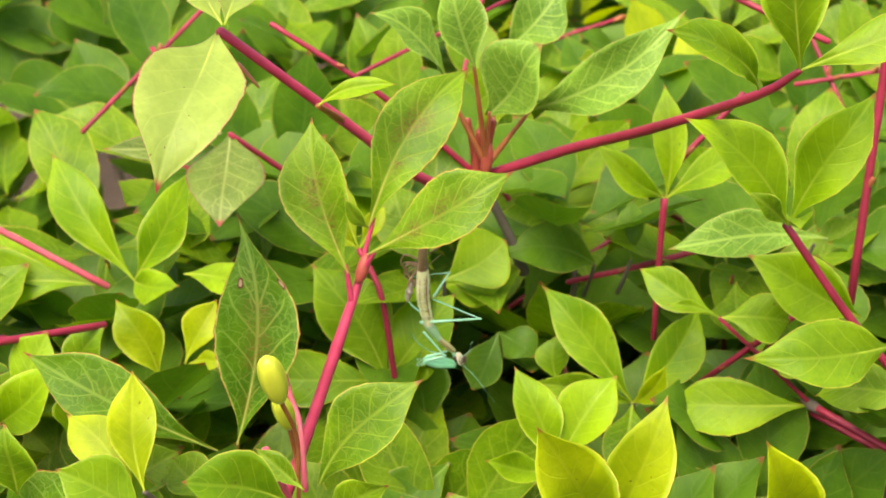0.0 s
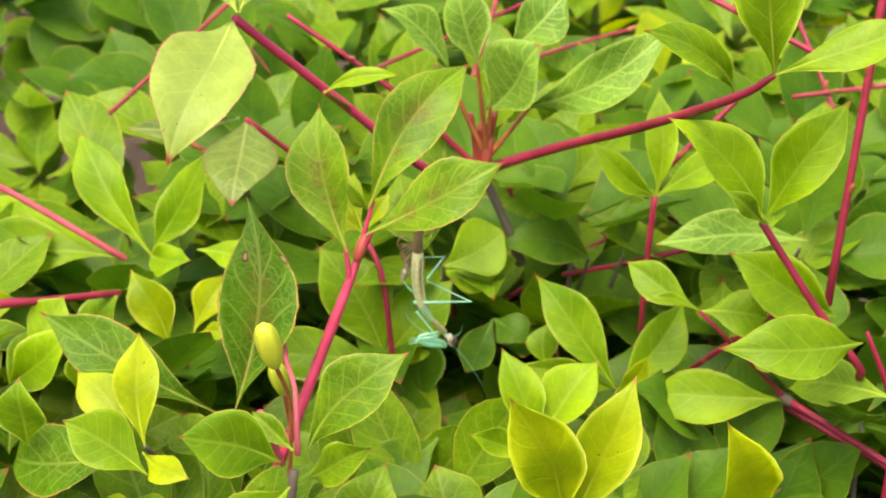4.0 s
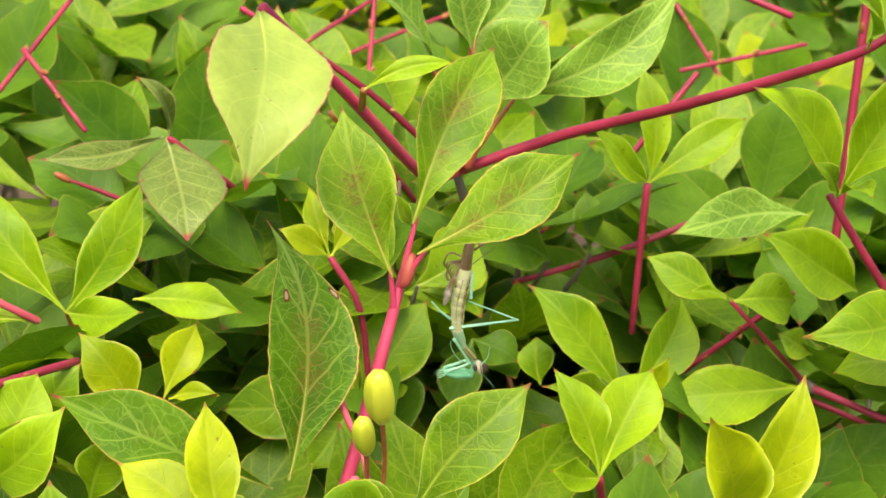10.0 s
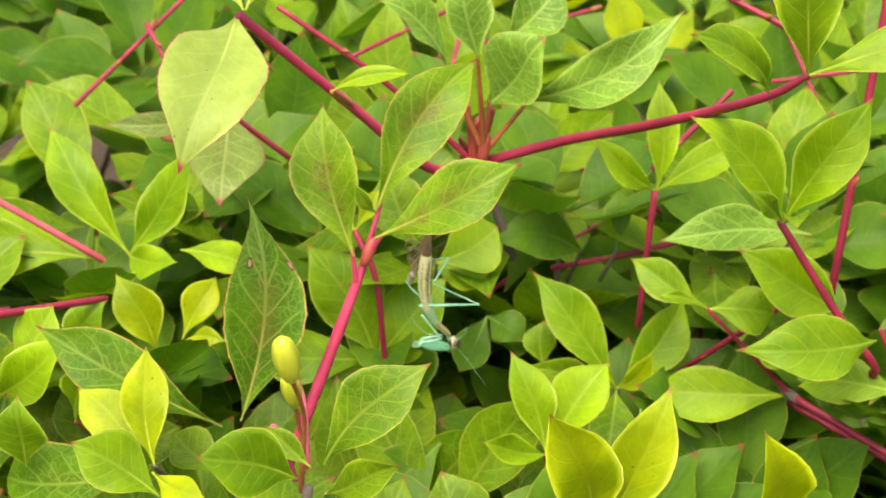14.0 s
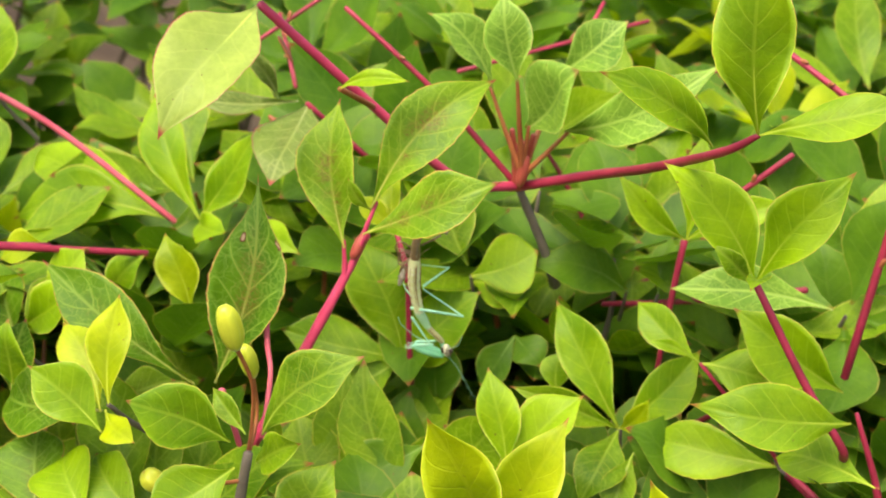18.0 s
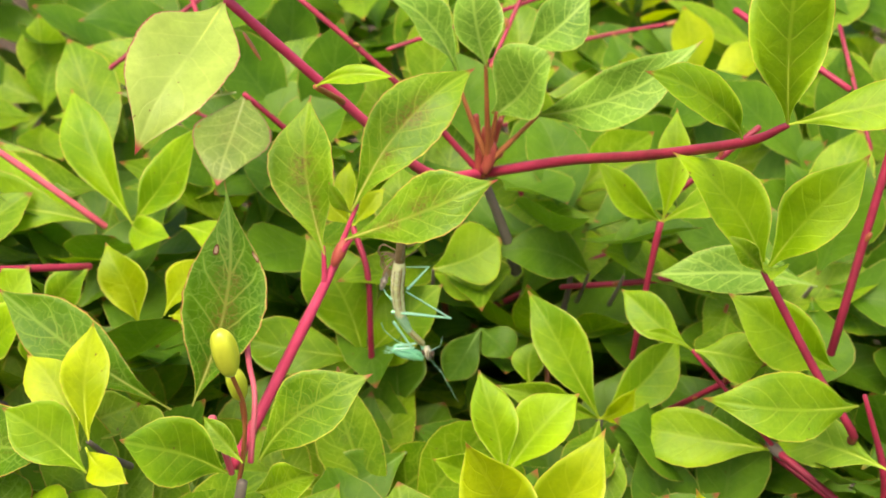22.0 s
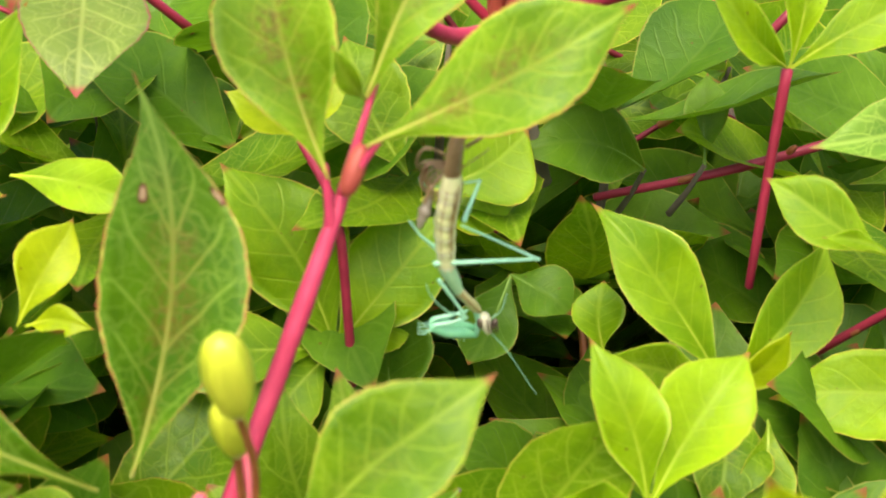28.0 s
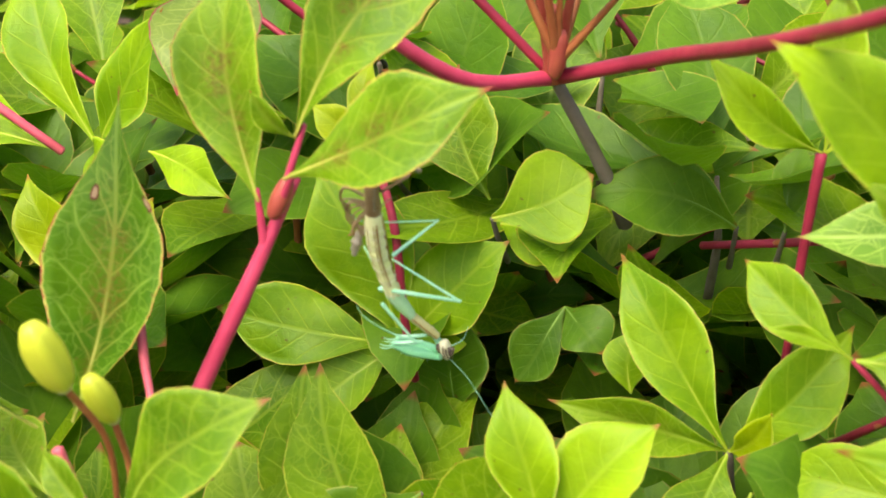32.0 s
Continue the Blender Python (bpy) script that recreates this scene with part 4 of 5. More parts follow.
WHORLS = [template(*k) for k in KINDS]
rg = random.Random(5)
used = set()
BULK = {}


def put_whorl(k, x, y, z, lean, turn, single=True):
    """Near whorls are things of their own; far ones go into the uncounted mass."""
    m = Matrix.Translation((x, y, z)) @ Matrix.Rotation(lean, 4, "X") @ Matrix.Rotation(turn, 4, "Z")
    if not single:
        V, Fc, U, S = BULK.setdefault(KINDS[k][0], ([], [], [], []))
        mt, mv = np.array(m.to_3x3()), np.array(m.translation)
        for vs, fs, uv in BLADES[k]:
            o = sum(len(q) for q in V)
            V.append(vs @ mt.T + mv)
            Fc.append(fs + o)
            U.append(uv["blade"])
            S.append(uv["size"])
        return None
    if k not in used:
        used.add(k)
        WHORLS[k].matrix_basis = m
        return WHORLS[k]
    return copy_thing(WHORLS[k], m)


def crown(x, y):
    """Height of the hedge's leaf surface."""
    return 0.722 - 0.052 * min(1, max(0, (-x - 0.072 - 0.1 * max(0, y - 0.22)) / 0.035)) * min(1, max(0, (0.36 - y) / 0.07)) + 0.011 * noise.noise(Vector((x * 12, y * 12, 3.1))) + 0.02 * min(1, max(0, (y - 0.22) / 0.11))


# the upper surface behind the insect
y = 0.218
while y < 0.44:
    half = 0.09 + 0.28 * y
    x = -half
    while x < half:
        # far left takes mostly the dark leaf colour, standing in for shade
        k = rg.choice((0, 2, 3, 3, 4, 5, 5, 5, 6, 6, 7) if x > -0.075 - 0.12 * (y - 0.22) else (4, 5, 5, 5, 5, 6, 6, 6))
        if rg.random() < (0.33 if x > -0.075 else 0.6 if y < 0.31 else 0.4):
            x += 0.026
            continue
        k = 2 if k == 0 and y < 0.27 else k
        put_whorl(k, x + rg.uniform(-0.009, 0.009), y + rg.uniform(-0.007, 0.007), crown(x, y) + rg.uniform(-0.020, 0.005), rg.uniform(0.0, 0.85), rg.uniform(0, 6.3), y < 0.285)
        if rg.random() < 0.85:
            put_whorl(rg.choice((3, 5, 5, 6)), x + rg.uniform(-0.015, 0.015), y + rg.uniform(-0.008, 0.008), crown(x, y) - rg.uniform(0.022, 0.050), rg.uniform(0.1, 0.9), rg.uniform(0, 6.3), False)
        x += 0.026
    y += 0.017
# shaded shoots below and between, mostly in leaf green darkened for that shade
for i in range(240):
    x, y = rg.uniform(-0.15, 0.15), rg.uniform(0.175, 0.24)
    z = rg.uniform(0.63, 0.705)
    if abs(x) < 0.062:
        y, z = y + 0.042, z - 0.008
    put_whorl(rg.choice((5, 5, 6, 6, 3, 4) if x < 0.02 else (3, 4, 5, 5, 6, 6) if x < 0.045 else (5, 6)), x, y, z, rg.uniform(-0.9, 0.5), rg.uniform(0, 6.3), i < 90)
# leaves in the shade-darkened green, closing the gaps under the insect
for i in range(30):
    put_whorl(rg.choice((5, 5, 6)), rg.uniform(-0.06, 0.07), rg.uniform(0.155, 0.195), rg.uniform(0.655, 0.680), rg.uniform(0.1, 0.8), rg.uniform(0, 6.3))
# front flanks
for i in range(60):
    side = rg.choice((-1, 1))
    put_whorl(rg.choice((0, 2, 3, 4, 5) if side < 0 else (3, 5, 5, 6)), side * rg.uniform(0.108, 0.18), rg.uniform(0.14, 0.22), rg.uniform(0.66, 0.715), rg.uniform(-0.5, 0.6), rg.uniform(0, 6.3), i < 25)
for i in range(110):
    x = rg.uniform(-0.13, 0.13)
    put_whorl(rg.choice((2, 3, 4, 5, 6) if x < 0.03 else (5, 6)), x, rg.uniform(0.12, 0.18), rg.uniform(0.61, 0.684 if x < 0.03 else 0.66), rg.uniform(0.1, 0.9), rg.uniform(-0.5, 0.5), i < 40)
# a dark floor of leaves far down, the shade there put into their colour
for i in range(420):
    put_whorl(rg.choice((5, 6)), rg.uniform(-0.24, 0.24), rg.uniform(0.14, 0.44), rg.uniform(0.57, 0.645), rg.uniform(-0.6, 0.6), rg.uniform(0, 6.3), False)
for kind, (V, Fc, U, S) in BULK.items():
    tagged(mesh_ob("hedge_whorls", np.concatenate(V).tolist(), np.concatenate(Fc).tolist(), MATS[kind], None, "", {"blade": np.concatenate(U), "size": np.concatenate(S)}),
           {"lime": "young lime whorls farther back over the hedge", "green": "green whorls farther back over the hedge", "deep": "dark shaded whorls inside the hedge", "pale": "pale green whorls farther back over the hedge"}[kind], "hedge foliage", kind="stuff")


# ---- the rest of the hedge: leaves nobody could count ----
def hedge_leaves(name, kind, count, seed, label):
    rq = random.Random(seed)
    protos = [blade(0.027, 0.0115, 0.28, -0.05, 0.02, 1.0, 900 + i, 5, 4, 0) for i in range(4)]
    V, Fc, U, S = [], [], [], []
    for i in range(count):
        vs, fs, uv = protos[rq.randrange(4)]
        while True:
            x, y = rq.uniform(-0.8, 0.8), rq.uniform(0.14, 1.0)
            z = rq.uniform(0.05, 0.74) if rq.random() < 0.45 else rq.uniform(0.69, 0.745)
            if abs(x) < 0.09 + 0.30 * y and 0.1 < y < 0.43 and z > 0.58:
                continue
            if kind == "lime" and x < -0.05:
                continue
            depth = min(0.8 - abs(x), y - 0.12, 1.02 - y, 0.75 - z)
            if depth < 0.09:
                break
        if abs(x) < 0.2 and y < 0.2 and z > 0.56:
            continue
        m = Matrix.Translation((x, y, z)) @ Euler((rq.uniform(-0.6, 1.0), rq.uniform(-0.5, 0.5), rq.uniform(0, 6.3))).to_matrix().to_4x4()
        o = len(V)
        V += [tuple(m @ Vector(v)) for v in vs]
        Fc += [tuple(o + q for q in f) for f in fs]
        U += uv["blade"]
        S += uv["size"]
    tagged(mesh_ob(name, V, Fc, MATS[kind], None, "", {"blade": U, "size": S}), label, "hedge foliage", kind="stuff")


hedge_leaves("hedge_leaves", "green", 9000, 21, "mass of green leaves of the clipped hedge")
hedge_leaves("hedge_leaves", "lime", 3000, 22, "young lime leaves over the clipped hedge")
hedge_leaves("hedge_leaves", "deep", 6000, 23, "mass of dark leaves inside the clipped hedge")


# ---- woody stems that carry the hedge ----
for i in range(26):
    x, y = rg.uniform(-0.65, 0.65), rg.uniform(0.3, 0.85)
    st = new("shrub_framework")
    st.matrix_basis = Matrix.Translation((x, y, -0.01))
    tagged(st, "grey woody trunk with bare limbs rising from soil", "shrub trunk", "woody trunks of the hedge")
    px, py = rg.uniform(-0.12, 0.12), rg.uniform(-0.12, 0.12)
    tube("trunk", [(0, 0, 0), (px * 0.3, py * 0.3, 0.25), (px, py, 0.61)], (0.009, 0.006, 0.0014), WOOD, 8, 6, 0.08, i).parent = st
    for b in range(3):
        a = rg.uniform(0, 6.3)
        tube("limb", [(px * 0.4, py * 0.4, 0.3), (px * 0.5 + 0.06 * math.cos(a), py * 0.5 + 0.06 * math.sin(a), 0.5), (px + 0.1 * math.cos(a), py + 0.1 * math.sin(a), 0.66)], (0.004, 0.0022, 0.0009), WOOD, 6, 5, 0.08, i + b).parent = st


# ---- thin twigs showing between the leaves behind ----
for i in range(12):
    y = rg.uniform(0.23, 0.33)
    x = rg.uniform(-0.06 - 0.25 * y, 0.04 + 0.25 * y)
    z = crown(x, y) + rg.uniform(-0.03, 0.002)
    a, ln = rg.uniform(0.5, 1.3) * rg.choice((-1, 1)), rg.uniform(0.016, 0.032)
    tw = new("hedge_twig")
    tw.matrix_basis = Matrix.Translation((x, y, z))
    tagged(tw, "thin reddish twig among the hedge leaves", "twig", "twigs among the leaves")
    up = Vector((math.sin(a) * ln, rg.uniform(-0.3, 0.3) * ln, math.cos(a) * ln))
    tube("stem", [-up, up * 0.1 + Vector((0.001, 0, 0.001)), up * 0.8], (0.0007, 0.0006, 0.0004), RED if i % 3 else WOOD, 6, 5, 0.06, i).parent = tw
    egg("bud", up * 0.82, up, 0.004, 0.0008, RUST, tw, "", 7, 5)


# ---- the insect, fresh from its old skin ----
MINT = plain_material("mint_leg_skin", (0.21, 0.58, 0.36), (0.39, 0.74, 0.50), 1500, 0.35, 0.15, 0.5, 0.0001)
JADE = plain_material("jade_foreleg_skin", (0.14, 0.54, 0.27), (0.29, 0.70, 0.40), 1500, 0.35, 0.15, 0.5, 0.0001)
CREAM = plain_material("cream_abdomen_skin", (0.60, 0.66, 0.28), (0.80, 0.82, 0.46), 1500, 0.42, 0.2, 0.5, 0.0001)
OLIVE = plain_material("olive_stripe_skin", (0.20, 0.11, 0.02), (0.36, 0.21, 0.06), 1800, 0.45, 0.2, 0.4, 0.0001)
TAN = plain_material("tan_thorax_skin", (0.38, 0.37, 0.15), (0.58, 0.57, 0.28), 1800, 0.42, 0.2, 0.5, 0.0001)
BONE = plain_material("pale_head_skin", (0.40, 0.42, 0.24), (0.60, 0.60, 0.42), 2200, 0.35, 0.2, 0.5, 0.0001)
EYE = plain_material("dark_eye", (0.05, 0.035, 0.025), (0.12, 0.09, 0.06), 3000, 0.2, 0.1, 0.6, 0.0001)
HUSK = plain_material("brown_husk", (0.14, 0.08, 0.03), (0.36, 0.25, 0.13), 1800, 0.3, 0.6, 0.6, 0.0002)
GHOST = plain_material("grey_husk", (0.10, 0.075, 0.04), (0.46, 0.42, 0.32), 2600, 0.3, 0.6, 0.6, 0.0002)

TOP = Vector((-0.0027, 0.1566, 0.7444))
mantis = new("mantis_nymph")
mantis.matrix_basis = Matrix.Translation(TOP)
tagged(mantis, "pale mint-green mantis nymph hanging head down from its husk", "insect")


def limb(name, pts, radii, mat, parent=None, sides=8, label=""):
    ob = tube(name, [Vector(p) - TOP for p in pts], radii, mat, sides, 5, 0.0, 1, label)
    ob.parent = parent or mantis
    return ob


JUNC, ABD, META, PRO, NECK, HEAD = [Vector(p) for p in ((-0.0029, 0.1577, 0.7384), (-0.0030, 0.1596, 0.7333), (-0.0021, 0.1620, 0.7268), (-0.0003, 0.1638, 0.7229), (0.0025, 0.1657, 0.7194), (0.0036, 0.1660, 0.7176))]
# abdomen: a row of plates with pale joints, brown stripes along it
RIDGE = plain_material("pale_joint_skin", (0.80, 0.82, 0.56), (0.90, 0.90, 0.70), 1500, 0.4, 0.1, 0.5, 0.0001)
line = spline([JUNC.lerp(TOP, 0.25), JUNC, ABD, META], 6)
abdomen = limb("abdomen", [line[0], line[6], line[12], line[-1]], (0.00092, 0.00112, 0.00118, 0.00100), CREAM, None, 12)
GIRTH = [0.00104, 0.00112, 0.00119, 0.00124, 0.00126, 0.00125, 0.00121, 0.00114, 0.00104]
for i in range(9):
    c, d = line[i * 2 + 1], (line[i * 2 + 2] - line[i * 2]).normalized()
    r = GIRTH[i]
    limb("plate", [c - d * 0.00058, c - d * 0.0002, c + d * 0.00025, c + d * 0.00058], (r * 0.96, r * 1.03, r * 1.04, r * 0.95), CREAM, abdomen, 14)
    limb("joint", [c + d * 0.00052, c + d * 0.00060], (r * 1.035, r * 1.02), RIDGE, abdomen, 14)
toward = Vector((0.25, -0.8, 0.54)).normalized()
body = (META - JUNC).normalized()
toward = (toward - toward.dot(body) * body).normalized()
across = body.cross(toward) * -1


def stripe(angle, width, first, last):
    off = toward * math.cos(angle) + across * math.sin(angle)
    pts = [line[i] + off * (float(np.interp(i / 2 - 0.5, range(9), GIRTH)) * 1.03 - width * 0.45) for i in range(first, last, 2)]
    limb("stripe", pts, (width * 0.7, width, width, width * 0.6), OLIVE, abdomen, 8)


stripe(0.12, 0.00014, 0, 18)
stripe(-0.18, 0.00006, 0, 17)
stripe(1.2, 0.00020, 0, 18)
stripe(-0.95, 0.00005, 2, 17)
limb("rear_thorax", [META.lerp(ABD, 0.12), META, META.lerp(PRO, 0.6), PRO], (0.00095, 0.00105, 0.00085, 0.00062), plain_material("green_thorax_skin", (0.34, 0.66, 0.34), (0.52, 0.78, 0.48), 1500, 0.4, 0.2))
pro = limb("front_thorax", [PRO, PRO.lerp(NECK, 0.35), PRO.lerp(NECK, 0.75), NECK], (0.00062, 0.00060, 0.00066, 0.00050), TAN)
limb("keel", [PRO + toward * 0.00055, PRO.lerp(NECK, 0.5) + toward * 0.00062, NECK + toward * 0.0005], (0.00008, 0.0001, 0.00008), OLIVE, pro, 6)
ax = (HEAD - NECK).normalized()
head = egg("head", HEAD - TOP + Vector((0, -0.0002, 0)), (0.35, -0.3, -1.0), 0.0028, 0.00112, BONE, mantis, "pale striped head", 14, 10, 0.35, 0.8)
for sx in (-1, 1):
    egg("eye", HEAD - TOP + Vector((0.00082 * sx + 0.0001, -0.0005, 0.0001)), (0.3 * sx, -0.3, 1.0), 0.0016, 0.00046, EYE, head, "dark streaked compound eye", 10, 8)
for k in (-0.9, -0.2, 0.5, 1.1):
    limb("stripe", [HEAD + Vector((0.0004 + 0.0005 * k, -0.00108, 0.0009)), HEAD + Vector((0.0006 + 0.0006 * k, -0.00128, 0.0)), HEAD + Vector((0.0008 + 0.0004 * k, -0.00108, -0.0009))], (0.00006, 0.00012, 0.00006), EYE, head, 6)
limb("antenna", [HEAD + Vector((0.0004, -0.0006, -0.0008)), (0.0064, 0.1662, 0.7138), (0.0087, 0.1662, 0.7104), (0.0105, 0.1662, 0.7077)], (0.00006, 0.000045, 0.000035, 0.00003), MINT, head, 6)
limb("antenna", [HEAD + Vector((0.0006, 0.0002, 0.0004)), HEAD + Vector((0.0020, 0.0010, 0.0012)), HEAD + Vector((0.0025, 0.0016, 0.0030))], (0.00006, 0.00004, 0.00003), MINT, head, 6)
# folded raptorial forelegs
for sx, dy in ((0, 0.0), (1, 0.0011)):
    o = Vector((0.00015 * sx, dy, 0.00035 * sx))
    a, b, c = Vector((-0.0031, 0.1644, 0.7178)) + o, Vector((0.0026, 0.1666, 0.7156)) + o, Vector((0.0010, 0.1642, 0.7192)) + o
    leg = limb("foreleg_femur", [a, a.lerp(b, 0.35) - Vector((0, 0, 0.0002)), a.lerp(b, 0.7), b], (0.00045, 0.00072, 0.00064, 0.00034), JADE, None, 10)
    limb("tibia", [a + Vector((0.0002, -0.0003, 0.0004)), a.lerp(c, 0.5) + Vector((0, -0.0002, 0.0001)), c], (0.00030, 0.00027, 0.00020), MINT, leg)
    limb("coxa", [b, b.lerp(NECK, 0.5) + Vector((0.0002, 0, 0)), NECK.lerp(PRO, 0.15)], (0.00032, 0.00034, 0.00036), MINT, leg)
    for i in range(2):
        limb("tarsus", [a + Vector((0, -0.0002, -0.0003 * i)), a + Vector((-0.0009, -0.0004, -0.0002 - 0.0004 * i)), a + Vector((-0.0017, -0.0004, -0.0001 - 0.0005 * i))], (0.0001, 0.00007, 0.00005), MINT, leg, 6)
    for i in range(6):
        p = a.lerp(b, 0.2 + 0.11 * i) + Vector((0, -0.0002, -0.00060))
        limb("spine", [p, p + Vector((-0.00012, -0.0001, -0.00032))], (0.00006, 0.00003), MINT, leg, 5)
# walking legs: upper joint, knee, foot
LEGS = [
    ((-0.0034, 0.1612, 0.7277), (0.0077, 0.1588, 0.7294), (-0.0012, 0.1592, 0.7334), None, 0.00030),
    ((-0.0009, 0.1592, 0.7341), (0.0019, 0.1672, 0.7354), (-0.0018, 0.1590, 0.7385), (-0.0053, 0.1585, 0.7384), 0.00025),
    ((-0.0030, 0.1607, 0.7257), (0.0006, 0.1622, 0.7203), (-0.0018, 0.1608, 0.7217), (-0.0045, 0.1575, 0.7256), 0.00025),
    ((-0.0034, 0.1625, 0.7290), (-0.0052, 0.1628, 0.7304), (-0.0066, 0.1634, 0.7321), None, 0.00024),
]
for hip, knee, foot, toe, r in LEGS:
    hip, knee, foot = Vector(hip), Vector(knee), Vector(foot)
    femur = limb("leg_femur", [hip, hip.lerp(knee, 0.5), knee], (r * 1.05, r * 0.85, r * 0.6), MINT)
    egg("knee", knee - TOP, knee - hip, r * 1.9, r * 0.68, MINT, femur, "", 8, 6)
    egg("hip", hip - TOP, knee - hip, r * 3.2, r * 1.25, MINT, femur, "", 10, 7)
    limb("tibia", [knee, knee.lerp(foot, 0.5), foot], (r * 0.55, r * 0.45, r * 0.4), MINT, femur, 7)
    if toe:
        toe = Vector(toe)
        limb("tarsus", [foot, foot.lerp(toe, 0.5) + Vector((0, 0, -0.0002)), toe, toe + (toe - foot).normalized() * 0.0012 + Vector((0, 0, 0.0009))], (r * 0.42, r * 0.32, r * 0.26, r * 0.2), MINT, femur, 6)

# ---- the shed skin ----
husk = new("shed_skin")
husk.matrix_basis = Matrix.Translation(TOP)
tagged(husk, "crumpled brown papery shed skin stuck under the leaf", "insect husk")


def shred(name, pts, radii, mat, sides=7, knobs=0.25):
    ob = tube(name, [Vector(p) - TOP for p in pts], radii, mat, sides, 5, knobs, len(name))
    ob.parent = husk
    return ob


shred("casing", [TOP + Vector((0.0012, 0.0006, 0.0040)), TOP, TOP.lerp(JUNC, 0.55), JUNC + Vector((-0.0001, 0, 0.0004))], (0.0007, 0.00085, 0.00098, 0.00092), HUSK, 12, 0.10)
# pale strip laid along the casing in place of a glossy highlight
shred("casing_glint", [TOP + toward * 0.0007 + Vector((0.0002, 0, 0)), TOP.lerp(JUNC, 0.4) + toward * 0.00085, TOP.lerp(JUNC, 0.7) + toward * 0.0008], (0.0001, 0.00022, 0.0001), GHOST, 6, 0.1)
for i in range(5):
    w = Vector((-0.0004 * i, -0.0002 * i, 0.0003 * i))
    shred("leg_husk", [Vector((-0.0031, 0.1576, 0.7413)) + w * 0.4, Vector((-0.0049, 0.1572, 0.7391 + 0.0004 * i)) + w, Vector((-0.0044, 0.1577, 0.7368 + 0.0003 * i)) + w * 0.5, Vector((-0.0036, 0.1581, 0.7381)) - w * 0.3], (0.00016, 0.00013, 0.0001, 0.00008), HUSK, 6, 0.3)
shred("head_husk", [(-0.0049, 0.1587, 0.7374), (-0.0055, 0.1584, 0.7353), (-0.0059, 0.1586, 0.7335)], (0.00045, 0.0007, 0.0004), GHOST, 10, 0.2)
shred("leg_husk", [(-0.0034, 0.1578, 0.7406), (-0.0056, 0.1570, 0.7416), (-0.0062, 0.1572, 0.7391), (-0.0049, 0.1577, 0.7377)], (0.00026, 0.00022, 0.00018, 0.00018), HUSK)
shred("leg_husk", [(-0.0029, 0.1573, 0.7421), (-0.0060, 0.1564, 0.7437), (-0.0069, 0.1569, 0.7417), (-0.0058, 0.1576, 0.7404)], (0.0002, 0.00017, 0.00014, 0.00012), HUSK)
shred("leg_husk", [(-0.0040, 0.1579, 0.7398), (-0.0051, 0.1572, 0.7387), (-0.0057, 0.1573, 0.7368)], (0.0003, 0.00028, 0.0002), HUSK)
shred("leg_husk", [(-0.0016, 0.1569, 0.7437), (0.0008, 0.1564, 0.7456), (0.0019, 0.1569, 0.7464)], (0.00022, 0.0002, 0.00018), HUSK)
shred("leg_husk", [(-0.0021, 0.1560, 0.7415), (-0.0003, 0.1554, 0.7433), (0.0006, 0.1551, 0.7442)], (0.00008, 0.00008, 0.00006), HUSK, 5)
shred("foot_husk", [(-0.0005, 0.1581, 0.7479), (0.0011, 0.1579, 0.7476), (0.0021, 0.1579, 0.7471), (0.0029, 0.1579, 0.7467)], (0.00025, 0.0003, 0.00032, 0.00036), GHOST, 8, 0.2)

# ---- seed capsules on the woody shoot ----
def capsule(top, bottom, radius, stalk, stalk_mat):
    t, b = Vector(top), Vector(bottom)
    o = shoot_f.matrix_basis.translation
    cap = egg("seed_capsule", (t + b) / 2 - o, t - b, (t - b).length * 1.12, radius, CAPSULE, shoot_f, "ribbed yellow-green seed capsule", 30, 14, -0.10, 1.0, 0.16)
    egg("style_scar", t - o, t - b, 0.0007, 0.00035, RUST, cap, "", 8, 6)
    egg("calyx", b - o, t - b, 0.0016, radius * 0.5, MATS_PALE, cap, "", 10, 6)
    st = tube("pedicel", [Vector(p) - o for p in (b, *stalk)], (0.00045, 0.0004, 0.00038, 0.00045), stalk_mat, 8)
    st.parent = shoot_f


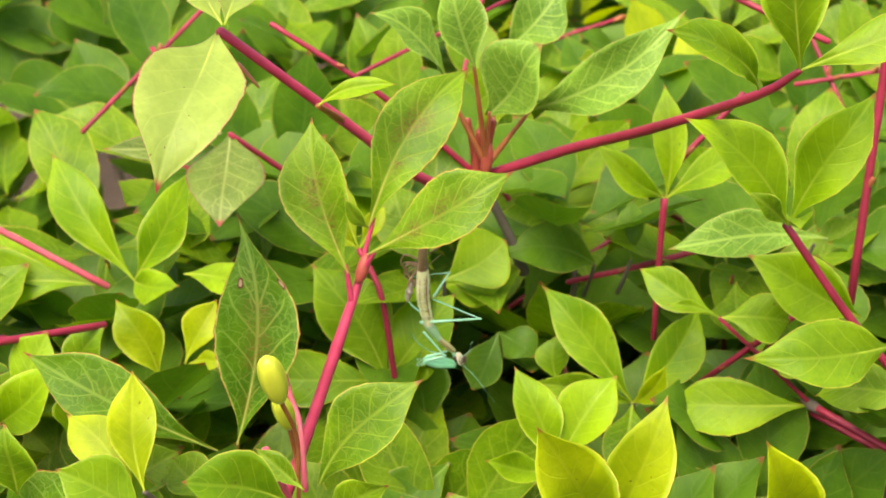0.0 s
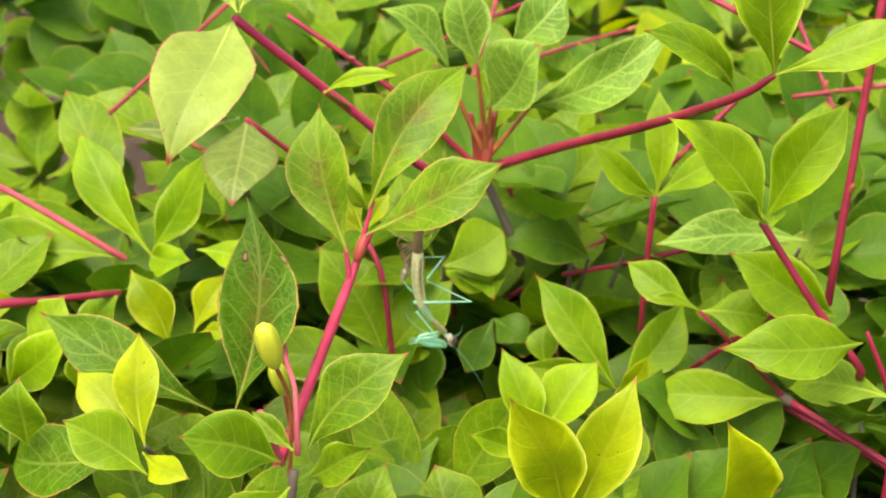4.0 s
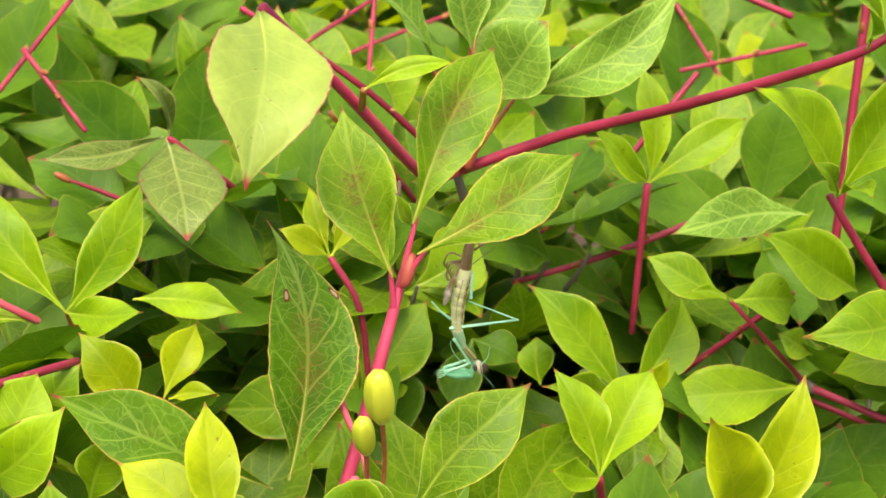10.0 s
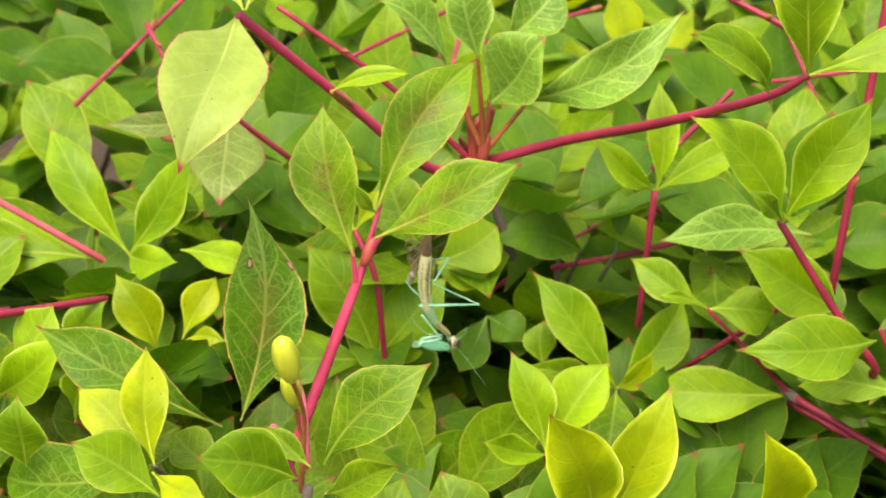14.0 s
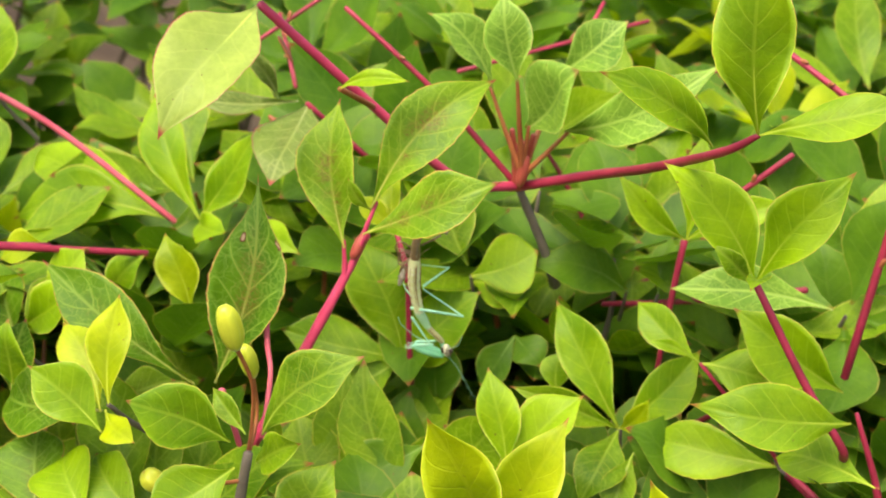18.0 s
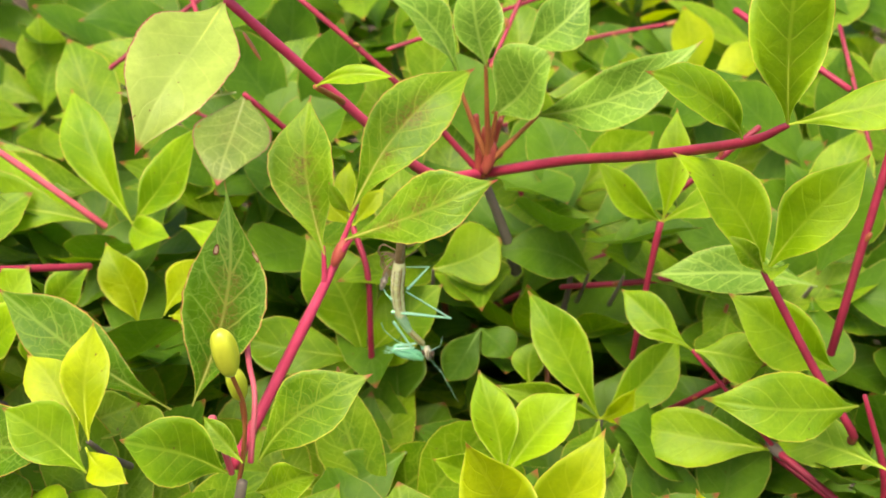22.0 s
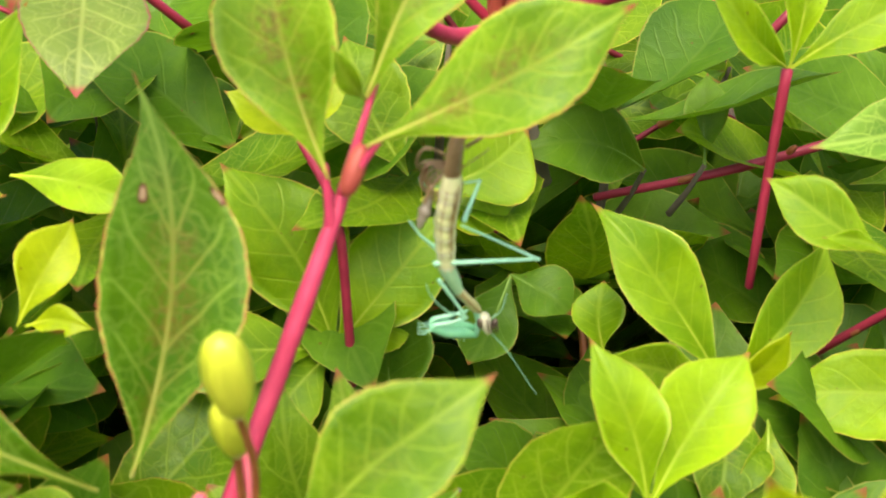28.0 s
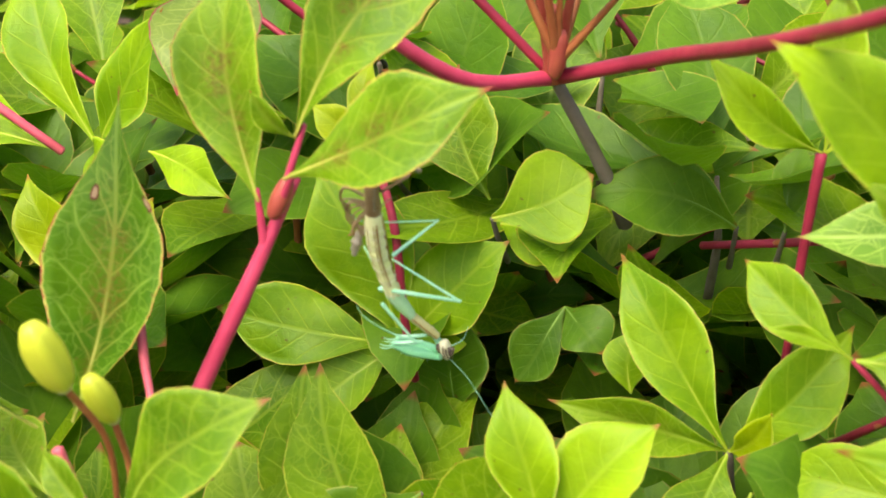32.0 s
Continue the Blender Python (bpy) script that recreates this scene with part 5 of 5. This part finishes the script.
MATS_PALE = plain_material("calyx_skin", (0.42, 0.48, 0.14), (0.60, 0.62, 0.30), 900, 0.4, 0.2)
capsule((-0.0282, 0.1204, 0.7396), (-0.0266, 0.1231, 0.7310), 0.0023, [(-0.0246, 0.1277, 0.7214), (-0.0247, 0.1290, 0.7114), (-0.0250, 0.1284, 0.7048)], RUST)
capsule((-0.0277, 0.1302, 0.7274), (-0.0263, 0.1324, 0.7209), 0.0018, [(-0.0255, 0.1338, 0.7132), (-0.0251, 0.1318, 0.7085), (-0.0252, 0.1296, 0.7049)], RUST)
capsule((-0.0411, 0.1167, 0.7039), (-0.0380, 0.1178, 0.7008), 0.0022, [(-0.0352, 0.1237, 0.6983), (-0.0316, 0.1264, 0.6983), (-0.0251, 0.1244, 0.7019)], RUST)
of = shoot_f.matrix_basis.translation
tube("pedicel", [Vector(p) - of for p in ((-0.0283, 0.1438, 0.7269), (-0.0270, 0.1421, 0.7221), (-0.0251, 0.1393, 0.7172), (-0.0241, 0.1339, 0.7068))], (0.0007, 0.00055, 0.0005, 0.0006), PINK, 8).parent = shoot_f
egg("calyx", Vector((-0.0286, 0.1441, 0.7283)) - of, (-0.2, 0.1, 1), 0.0032, 0.0010, MATS_PALE, shoot_f, "pale spent calyx")
tube("bud_stub", [Vector(p) - of for p in ((-0.0300, 0.1257, 0.7199), (-0.0280, 0.1256, 0.7152), (-0.0259, 0.1262, 0.7087))], (0.0008, 0.0006, 0.0006), PINK, 8).parent = shoot_f


def motions():
    """The insect sways a little on its husk as the hedge stirs."""
    rows = []
    for t, dx, dz in ((0, 0.15, 0.15), (1.5, 0.05, 0.0), (3, -0.08, -0.15), (4.5, 0.0, 0.0), (6, 0.07, 0.05), (7.5, -0.1, 0.0), (9, -0.5, -0.2), (10, -0.2, -0.1), (11, 0.05, 0.03), (13, -0.07, 0.02), (16, 0.0, 0.0),
                      (19, -0.07, 0.0), (21.5, -0.06, 0.04), (23, 0.12, -0.05), (25, 0.05, -0.1), (28, 0.1, -0.15), (30, -0.15, 0.0), (32, 0.1, -0.1)):
        rows.append((t, Matrix.Translation(TOP + Vector((dx * 0.2e-3, 0, dz * 0.2e-3))) @ Matrix.Rotation(dx * -0.8e-3 / 0.02, 4, "Y")))
    walk(mantis, rows)


motions()
